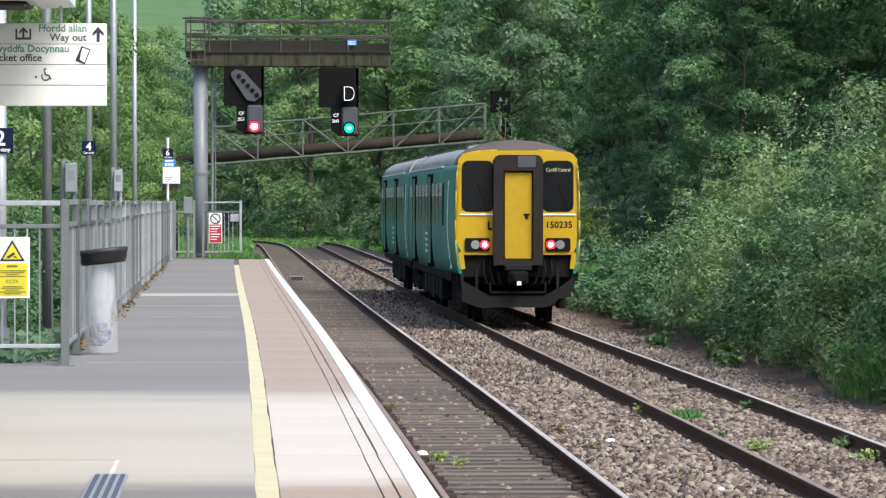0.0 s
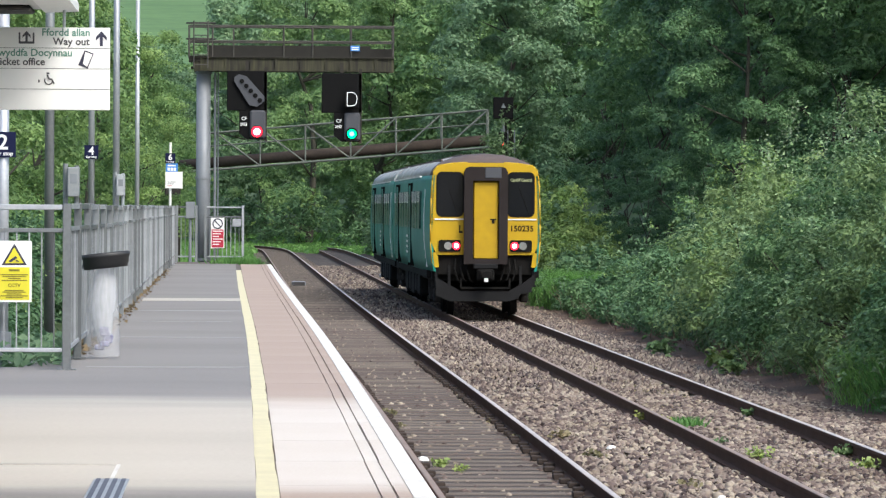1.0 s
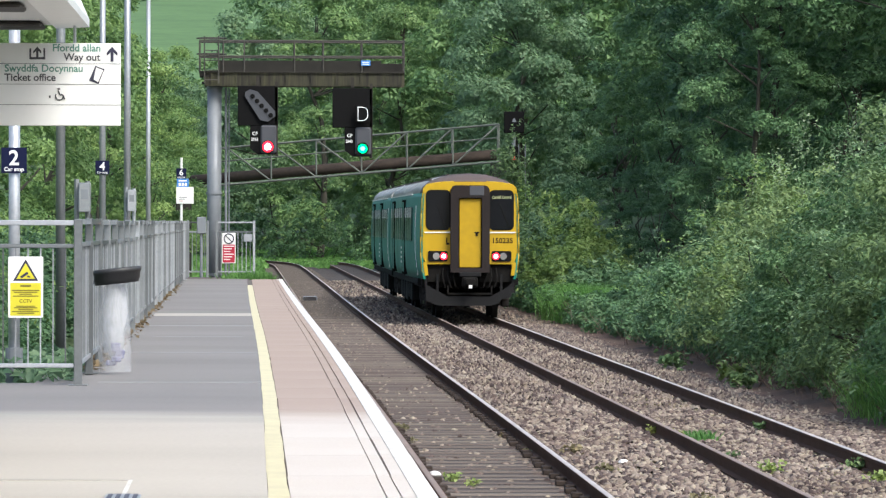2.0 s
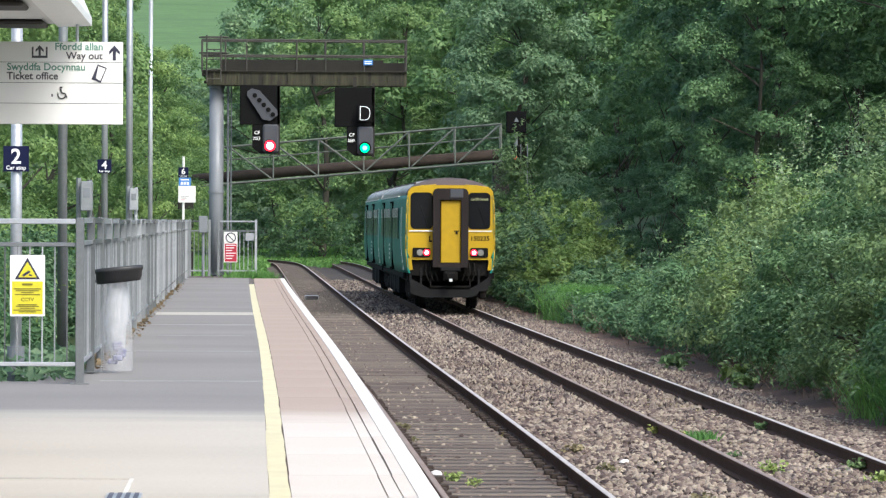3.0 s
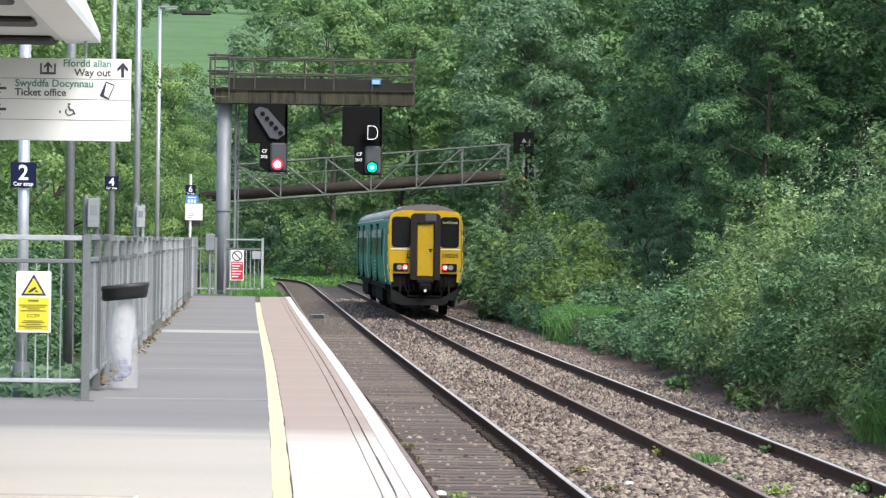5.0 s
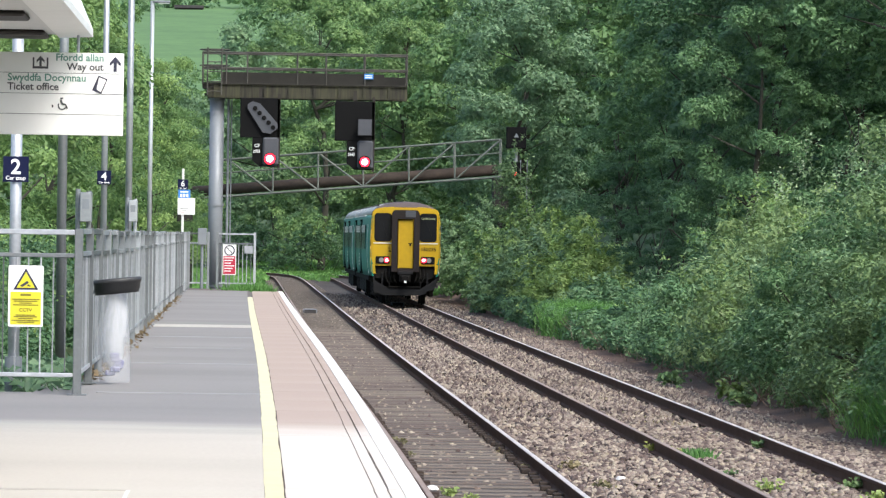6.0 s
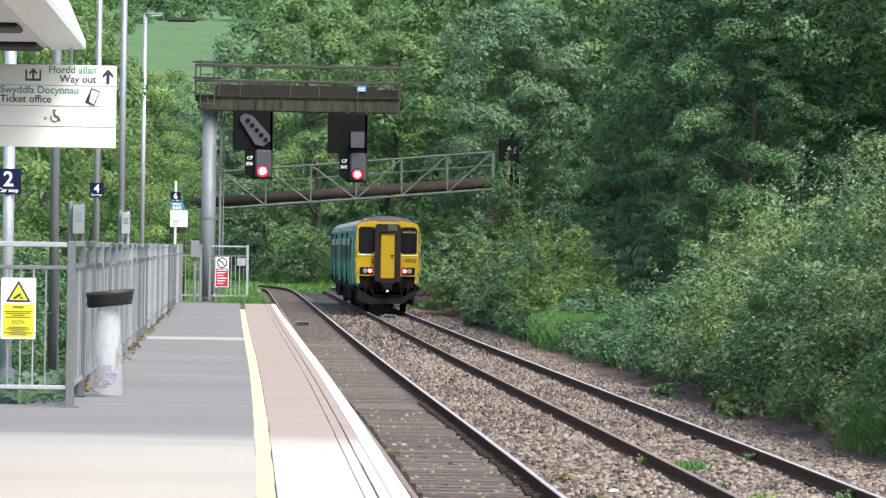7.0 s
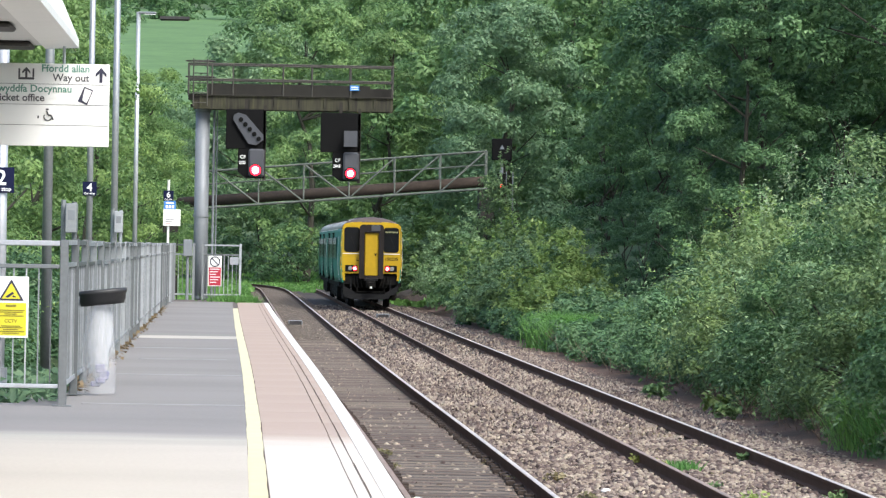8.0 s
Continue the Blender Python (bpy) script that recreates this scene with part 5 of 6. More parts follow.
def build_gate():
    g = thing("platform_end_gate", pose(0, 126, 0), "galvanised steel gate closing the platform end", "gate")
    for x in (-1.85, -1.30, -1.04, 0.02):
        part("post", Form().box(x - 0.035, -0.035, -0.3, x + 0.035, 0.035, TOP + 0.03, 0.006), GALV, g, "square steel post")
    for x0, x1 in ((-1.82, -1.33), (-1.0, -0.02)):
        for z in (TOP, 1.30, 0.17):
            part("rail", Form().box(x0, -0.02, z - 0.045, x1, 0.02, z, 0.006), GALV, g)
        n = int((x1 - x0) / 0.118)
        for k in range(n):
            x = x0 + 0.09 + k * 0.118
            part("bar", Form().box(x - 0.009, -0.009, 0.14, x + 0.009, 0.009, 1.27), GALV, g)
    part("latch", Form().box(-0.28, -0.05, 1.0, -0.03, 0.05, 1.22, 0.01), GALV, g, "steel latch box")
    # notice on the gate: white head with a barred circle, red below
    s = thing("gate_notice", pose(-0.695, 125.94, 0.82), "red and white no-entry notice on the platform gate", "sign")
    part("panel", Form().box(-0.19, 0, -0.43, 0.19, 0.01, 0.43), WHITE, s)
    part("red_field", Form().box(-0.17, -0.005, -0.41, 0.17, 0.0, 0.10), SIGN_RED, s, "red field")
    ring = [(0.135 * math.cos(a), -0.006, 0.265 + 0.135 * math.sin(a)) for a in [2 * math.pi * k / 20 for k in range(21)]]
    part("ring", Form().path(ring, 0.016, 6), INK, s, "dark ring")
    part("bar", Form().tube((-0.09, -0.006, 0.355), (0.09, -0.006, 0.175), 0.014, n=6), INK, s)
    for k in range(6):
        part("lettering_bar", Form().box(-0.14, -0.009, 0.04 - k * 0.075, 0.14 - 0.05 * (k % 3), -0.005, 0.065 - k * 0.075), WHITE, s)
    b = thing("control_box", pose(-1.47, 125.7, 0), "small grey control box on a post by the gate", "control box")
    part("post", Form().tube((0, 0, -0.2), (0, 0, 1.3), 0.045, n=10), GALV_GREY, b)
    part("case", Form().box(-0.13, -0.12, 1.22, 0.13, 0.05, 1.70, 0.02), GALV_GREY, b, "grey steel case")


def build_column(x, y, top, r, label, arm=0.0, sleeve=True):
    c = thing("lamp_column", pose(x, y, -0.35), label, "lamp post", "lamp columns by the fence")
    part("shaft", Form().tube((0, 0, 0), (0, 0, top + 0.35), r, r * 0.85, n=16), GALV, c, smooth=True)
    if sleeve:
        part("base_sleeve", Form().tube((0, 0, 0), (0, 0, 1.1), r * 1.45, n=16).tube((0, 0, 1.1), (0, 0, 1.22), r * 1.45, r, n=16), GALV_GREY, c, "wider base sleeve", smooth=True)
    if arm:
        lan = part("lantern", Form().box(0, -0.09, top + 0.30, arm, 0.09, top + 0.36, 0.02), GALV_GREY, c, "flat lantern arm")
        part("diffuser", Form().box(arm * 0.35, -0.07, top + 0.285, arm * 0.95, 0.07, top + 0.30), WHITE, lan)
    return c


def car_stop(x, y, z, size, digit):
    s = thing("car_stop_sign", pose(x, y, z), "square navy sign with white " + {"2": "two", "4": "four", "6": "six"}[digit] + " on a post", "sign", "car stop signs")
    part("plate", Form().box(-size / 2, 0, -size / 2, size / 2, 0.015, size / 2), NAVY, s)
    writing("digit", digit, size * 0.82, WHITE, s, pose(0, -0.004, -size * 0.18) @ FACING, "CENTER", "white numeral")
    writing("caption", "Car stop", size * 0.22, WHITE, s, pose(0, -0.004, -size * 0.42) @ FACING, "CENTER", "white lettering")


def build_posts():
    p = thing("sign_post", pose(-2.34, 43.6, -0.3), "pale round steel post behind the fence carrying a sign", "post")
    part("shaft", Form().tube((0, 0, 0), (0, 0, 3.9), 0.056, n=16), GALV, p, smooth=True)
    part("base_sleeve", Form().tube((0, 0, 0), (0, 0, 0.62), 0.085, n=16), GALV_GREY, p, "wider base sleeve")
    car_stop(-2.34, 43.52, 2.155, 0.25, "2")
    build_column(-2.47, 57, 8.0, 0.064, "tall galvanised lamp column behind the fence", sleeve=False)
    build_column(-2.85, 84, 8.0, 0.062, "tall galvanised lamp column carrying a car stop sign", sleeve=False)
    car_stop(-2.85, 83.92, 2.58, 0.262, "4")
    build_column(-2.27, 80, 8.0, 0.064, "tall galvanised lamp column behind the fence", sleeve=False)
    build_column(-2.72, 115, 7.55, 0.062, "galvanised lamp column with a flat lantern arm", arm=0.46)
    s = thing("sign_post", pose(-1.93, 119, -0.3), "thin post with stacked small signs near the platform end", "post")
    part("shaft", Form().tube((0, 0, 1.6), (0, 0, 3.58), 0.035, n=12), TRIM_WHITE, s, "white upper shaft")
    part("lower_shaft", Form().tube((0, 0, 0), (0, 0, 1.6), 0.04, n=12), GREEN_PAINT, s, "green lower shaft")
    car_stop(-1.93, 118.92, 2.855, 0.27, "6")
    b = thing("number_plate_sign", pose(-1.89, 118.93, 2.60), "small blue plate with white figures on the post", "sign")
    part("plate", Form().box(-0.16, 0, -0.115, 0.16, 0.012, 0.115), BLUE, b)
    for k in range(3):
        part("lettering_bar", Form().box(-0.11 + 0.08 * k, -0.004, -0.08, -0.05 + 0.08 * k, 0.0, 0.0), WHITE, b)
    part("lettering_bar", Form().box(-0.11, -0.004, 0.04, 0.11, 0.0, 0.075), WHITE, b)
    n = thing("notice_board", pose(-1.83, 118.92, 2.27), "white paper notice fixed to the post", "sign")
    part("board", Form().box(-0.23, 0, -0.22, 0.23, 0.012, 0.22), WHITE, n)
    for k in range(3):
        part("lettering_bar", Form().box(-0.17, -0.004, -0.06 - 0.05 * k, 0.05 - 0.05 * k, 0.0, -0.045 - 0.05 * k), SIGN_RED if k == 2 else INK_GREY, n)
    for x, y, zc, w, h, label in ((-2.11, 55.7, 1.86, 0.15, 0.37, "grey steel control cabinet on two posts behind the fence"), (-2.13, 78, 1.93, 0.15, 0.38, "grey steel control cabinet on two posts behind the fence")):
        c = thing("control_cabinet", pose(x, y, -0.3), label, "control box", "control cabinets")
        case = part("case", Form().box(-w / 2, -0.12, zc + 0.3 - h / 2, w / 2, 0.1, zc + 0.3 + h / 2, 0.01), GALV, c, "grey steel case")
        part("label_plate", Form().box(-w * 0.28, -0.126, zc + 0.28, w * 0.28, -0.12, zc + 0.40), GALV_GREY, case, "darker label plate")
        for dx in (-w * 0.72, w * 0.2):
            part("post", Form().tube((dx, 0.15, 0), (dx, 0.15, zc + 0.3 + h * (0.62 if dx < 0 else 0.56)), 0.032, n=10), GALV, c)


GREEN_PAINT = paint("green_post_paint", (0.02, 0.22, 0.07), (0.02, 0.16, 0.05), 0.5, bump=0.02)


def build_camera_notice():
    s = thing("camera_notice", pose(-2.155, 42.16, 0.935), "white and yellow security camera notice on the fence", "sign")
    part("panel", Form().plate(rounded(-0.165, -0.29, 0.165, 0.29, 0.012), "y", 0, 0.012), WHITE, s)
    part("yellow_field", Form().box(-0.145, -0.004, -0.27, 0.145, 0.0, 0.04), SIGN_YELLOW, s, "yellow field")
    part("triangle_border", Form().plate([(-0.12, 0.06), (0.12, 0.06), (0.0, 0.265)], "y", -0.004, 0.0), INK, s, "black triangle border")
    part("triangle", Form().plate([(-0.088, 0.078), (0.088, 0.078), (0.0, 0.228)], "y", -0.008, -0.004), SIGN_YELLOW, s, "yellow triangle")
    cam_mark = Form().plate([(-0.055, 0.098), (-0.035, 0.085), (0.03, 0.128), (0.012, 0.145)], "y", -0.011, -0.008)
    cam_mark.plate([(0.01, 0.095), (0.045, 0.09), (0.045, 0.10), (0.02, 0.112)], "y", -0.011, -0.008)
    part("symbol", cam_mark, INK, s, "black camera symbol")
    writing("caption", "CCTV", 0.046, INK_OLIVE, s, pose(0, -0.006, -0.147) @ FACING, "CENTER", "dark lettering")
    for k, (z, w) in enumerate(((0.012, 0.05), (-0.03, 0.13), (-0.048, 0.11), (-0.066, 0.06), (-0.084, 0.12), (-0.180, 0.09), (-0.195, 0.11), (-0.213, 0.07), (-0.231, 0.13), (-0.247, 0.08))):
        part("lettering_bar", Form().box(-w, -0.007, z - (0.010 if k == 0 else 0.0055), w, -0.004, z + (0.010 if k == 0 else 0.004)), INK_OLIVE, s)


def build_bin():
    b = thing("sack_bin", pose(-1.43, 45.4, 0), "hoop bin with a black rim and a clear sack", "bin")
    part("stand", Form().tube((-0.25, 0.02, 0), (-0.25, 0.02, 1.0), 0.02, n=10).tube((-0.25, 0.02, 0.93), (-0.1, 0.02, 0.95), 0.018, n=8), GALV_GREY, b, "grey steel stand")
    ring = lambda r, z, sk: [(r * math.cos(a) + sk * 0.02, r * 0.8 * math.sin(a), z + sk * math.cos(a) * 0.012) for a in [2 * math.pi * k / 28 for k in range(28)]]
    rim = Form().loft([ring(0.195, 0.93, 2), ring(0.222, 0.925, 2), ring(0.226, 0.96, 2), ring(0.234, 0.965, 2), ring(0.236, 1.03, 2), ring(0.246, 1.035, 2), ring(0.248, 1.078, 2), ring(0.225, 1.083, 2), ring(0.19, 1.0, 2), ring(0.195, 0.93, 2)], cap=False)
    part("rim", rim, HOOP_BLACK, b, "black plastic rim", smooth=True)
    rng = random.Random(4)
    rings = []
    for k in range(15):
        z = 1.0 - 0.98 * k / 14
        w = 0.158 - 0.015 * math.sin(k * 0.5)
        rings.append([((w + 0.012 * math.sin(5 * a + 0.5 * k) + rng.uniform(-0.006, 0.006)) * math.cos(a) + 0.005 * k / 3, (w + 0.01 * math.cos(4 * a)) * 0.8 * math.sin(a), z) for a in [2 * math.pi * i / 28 for i in range(28)]])
    part("sack", Form().loft(rings, cap=False), SACK_FILM, b, "clear plastic sack", smooth=True)
    inner = []
    for k in range(9):
        z = 0.93 - 0.80 * k / 8
        w = 0.095 + 0.03 * math.sin(k * 0.45) - 0.035 * (k / 8) ** 3
        inner.append([(0.02 + (w + 0.014 * math.sin(3 * a + k)) * math.cos(a), w * 0.75 * math.sin(a), z) for a in [2 * math.pi * i / 22 for i in range(22)]])
    part("inner_sack", Form().loft(inner), SACK_MILKY, b, "milky inner sack", smooth=True)
    lt = Form()
    for k in range(6):
        x, z = rng.uniform(-0.06, 0.09), 0.12 + 0.035 * k
        lt.box(x - 0.05, -0.135 + rng.uniform(-0.01, 0.02), z - 0.03, x + 0.05, -0.08, z + 0.03, 0.012)
    part("litter", lt, LITTER, b, "crumpled litter inside")


def film_mat(name, low, high):
    m = bpy.data.materials.new(name)
    m.use_nodes = True
    n, ln = m.node_tree.nodes, m.node_tree.links
    bs = n["Principled BSDF"]
    bs.inputs["Base Color"].default_value, bs.inputs["Roughness"].default_value = (0.62, 0.63, 0.66, 1), 0.25
    tr = n.new("ShaderNodeBsdfTransparent")
    ms = n.new("ShaderNodeMixShader")
    nz = n.new("ShaderNodeTexNoise")
    nz.inputs["Scale"].default_value = 9.0
    mr = n.new("ShaderNodeMapRange")
    mr.inputs["To Min"].default_value, mr.inputs["To Max"].default_value = low, high
    ln.new(nz.outputs["Fac"], mr.inputs["Value"])
    ln.new(mr.outputs["Result"], ms.inputs["Fac"])
    ln.new(tr.outputs["BSDF"], ms.inputs[1])
    ln.new(bs.outputs["BSDF"], ms.inputs[2])
    ln.new(ms.outputs["Shader"], n["Material Output"].inputs["Surface"])
    return m


SACK_FILM = film_mat("sack_film", 0.12, 0.4)
SACK_MILKY = film_mat("milky_sack_film", 0.3, 0.75)


# ---- canopy and hanging sign ----
def build_canopy():
    c = thing("platform_canopy", pose(0, 0, 0), "white platform canopy with ribbed soffit and dark slots", "canopy", kind="structure")
    part("roof", Form().box(-9, -15, 3.30, -1.45, 34.3, 3.42), CANOPY_WHITE, c)
    part("soffit", Form().box(-9, -15, 3.07, -1.53, 34.3, 3.11), CANOPY_WHITE, c, "white soffit")
    edge = Form().plate([(-1.53, 3.05), (-1.27, 3.06), (-1.27, 3.12), (-1.40, 3.42), (-1.53, 3.42)], "y", -15, 34.42)
    part("fascia", edge, CANOPY_LIT_EDGE, c, "white edge fascia, sunlight put into its colour")
    part("end_fascia", Form().box(-9, 34.3, 3.11, -1.53, 34.34, 3.42), CANOPY_LIT_EDGE, c, "white end fascia")
    y = 34.25
    for k in range(15):
        # Bar hangs below the soffit; its dark colour stands for a shaded recess.
        part("slot", Form().box(-9, y - 0.75, 3.03, -1.60, y, 3.071, 0.015), SLOT, c, "dark bar standing for a recessed slot")
        y -= 2.9
    for yy in (2, 12, 22, 31):
        part("canopy_post", Form().tube((-5.5, yy, 0), (-5.5, yy, 3.2), 0.09, n=14), GALV, c)
    return c


def build_way_out_sign():
    s = thing("way_out_sign", pose(-1.017, 34.0, 2.92), "white hanging bilingual direction sign with black and green lettering", "sign")
    W, H = 1.75, 0.63
    part("panel", Form().box(-W, 0.0, -H, 0, 0.06, 0, 0.004), WHITE, s, "white sign panel")
    for k in (1, 2, 3):
        part("row_line", Form().box(-W, -0.003, -0.157 * k - 0.0015, 0, 0.0, -0.157 * k + 0.0015), HEAD_GREY, s, "thin dividing line")
    for x in (-0.35, -1.4):
        part("hanger", Form().tube((x, 0.03, 0), (x, 0.03, 0.16), 0.012, n=8), GALV, s)

    def words(t, size, mat, x, z, al):
        writing("lettering", t, size, mat, s, pose(x, -0.002, z) @ FACING, al, "printed lettering")
    words("Ffordd allan", 0.078, INK_GREEN, -0.15, -0.062, "RIGHT")
    words("Way out", 0.078, INK_GREY, -0.155, -0.132, "RIGHT")
    words("Swyddfa Docynnau", 0.078, INK_GREEN, -0.885, -0.218, "LEFT")
    words("Ticket office", 0.078, INK_GREY, -0.885, -0.288, "LEFT")

    def arrow(cx, cz, size, ang, mat):
        base = [(-0.1, -0.5), (0.1, -0.5), (0.1, 0.12), (0.36, -0.12), (0.36, 0.1), (0.0, 0.5), (-0.36, 0.1), (-0.36, -0.12), (-0.1, 0.12)]
        ca, sa = math.cos(ang), math.sin(ang)
        part("arrow", Form().plate([(cx + size * (a * ca - b * sa), cz + size * (a * sa + b * ca)) for a, b in base], "y", -0.005, 0.0), mat, s, "dark arrow")
    arrow(-0.065, -0.083, 0.115, 0, INK)
    arrow(-0.635, -0.07, 0.085, 0, INK_GREY)
    part("exit_symbol", Form().box(-0.695, -0.005, -0.125, -0.575, 0, -0.108).box(-0.695, -0.005, -0.108, -0.682, 0, -0.04).box(-0.588, -0.005, -0.108, -0.575, 0, -0.04), INK_GREY, s, "exit box symbol")
    arrow(-1.0, -0.235, 0.10, math.pi / 2, INK_GREY)
    arrow(-1.0, -0.395, 0.10, math.pi / 2, INK_GREY)
    tk = part("ticket_symbol", Form().plate([(-0.24, -0.285), (-0.168, -0.312), (-0.122, -0.198), (-0.192, -0.172)], "y", -0.004, 0), INK, s, "ticket symbol")
    part("ticket_face", Form().plate([(-0.205, -0.277), (-0.172, -0.298), (-0.132, -0.205), (-0.187, -0.185)], "y", -0.007, -0.004), WHITE, tk)
    arc = [(-0.465 + 0.03 * math.cos(a), -0.004, -0.405 + 0.03 * math.sin(a)) for a in [radians(150 + 190 * k / 10) for k in range(11)]]
    acc = Form().path(arc, 0.005, 6).path([(-0.475, -0.004, -0.362), (-0.462, -0.004, -0.395), (-0.44, -0.004, -0.395), (-0.425, -0.004, -0.43)], 0.006, 6).tube((-0.48, -0.004, -0.35), (-0.46, -0.004, -0.35), 0.006, n=6)
    part("access_symbol", acc, INK_GREY, s, "wheelchair access symbol")
    part("small_mark", Form().box(-0.545, -0.004, -0.42, -0.533, 0, -0.40), INK_GREY, s)


# ---- small things ----
SLAT_GREY = paint("slat_blue_grey", (0.10, 0.105, 0.14), (0.06, 0.063, 0.085), 0.6, fine=40)


def build_cover():
    c = thing("channel_cover", pose(-0.735, 23.0, 0), "striped metal channel cover set in the platform", "drain cover")
    part("frame", Form().box(-0.10, 0, 0.0, 0.10, 2.3, 0.006), GALV, c, "pale metal frame")
    for k in range(4):
        part("slat", Form().box(-0.085 + k * 0.048, 0.05, 0.006, -0.060 + k * 0.048, 2.25, 0.011), SLAT_GREY, c, "dark slat")
    part("joint", Form().box(-0.012, 2.3, 0.0, 0.012, 3.7, 0.006), COPING, c, "pale sealed joint")


def tuft(name, x, y, z, w, h, n, mat, label, kind_cat, seed, blade=0.012, group=""):
    rng = np.random.default_rng(seed)
    p = np.stack([rng.normal(0, w, n), rng.normal(0, w * 1.6, n), np.zeros(n)], 1)
    tip = p + np.stack([rng.normal(0, h * 0.35, n), rng.normal(0, h * 0.35, n), h * rng.uniform(0.5, 1.1, n)], 1)
    mid = (p + tip) / 2 + np.stack([np.zeros(n), np.zeros(n), h * rng.uniform(0.05, 0.2, n)], 1)
    a = rng.uniform(0, 6.28, n)
    side = np.stack([np.cos(a), np.sin(a), np.zeros(n)], 1) * blade
    v = np.stack([p - side, p + side, mid + side * 0.8, mid - side * 0.8, tip], 1).reshape(-1, 3)
    k = np.arange(n)[:, None] * 5
    f = np.concatenate([k + np.array([[0, 1, 2]]), k + np.array([[0, 2, 3]]), k + np.array([[3, 2, 4]])], 1).reshape(-1, 3)
    ob = new(name, array_mesh(name, v, f, mat))
    ob.location = (x, y, z)
    return tagged(ob, label, kind_cat, group)


def weed(x, y, z, size, n, mat, label, seed):
    rng = np.random.default_rng(seed)
    p = rng.normal(0, size * 0.45, (n, 3)) * np.array([1, 1, 0.5]) + np.array([0, 0, size * 0.5])
    nm = rng.normal(0, 0.6, (n, 3)) + np.array([0, -0.3, 0.8])
    nm /= np.linalg.norm(nm, axis=1, keepdims=True)
    v, f = leaves(p, nm, size * 0.35 * rng.uniform(0.6, 1.3, n), rng)
    ob = new("weed", array_mesh("weed", v, f, mat))
    ob.location = (x, y, z)
    return tagged(ob, label, "weed", "weeds in the ballast")


LEAF_YELLOW = leaf_mat("yellow_weed_leaf", (0.22, 0.25, 0.05), (0.40, 0.40, 0.11), 0.3)
LEAF_DRY = leaf_mat("dry_moss", (0.14, 0.13, 0.06), (0.24, 0.20, 0.10), 0.2)
LEAF_LIME = leaf_mat("lime_weed_leaf", (0.13, 0.21, 0.05), (0.28, 0.36, 0.11), 0.3)
LITTER_STRIP = paint("leaf_litter", (0.13, 0.075, 0.055), (0.07, 0.05, 0.035), 0.95, fine=14, coarse=1.2, mix=0.9, bump=0.7)
PALE_STONE = paint("pale_stone", (0.75, 0.74, 0.72), (0.6, 0.58, 0.55), 0.8)


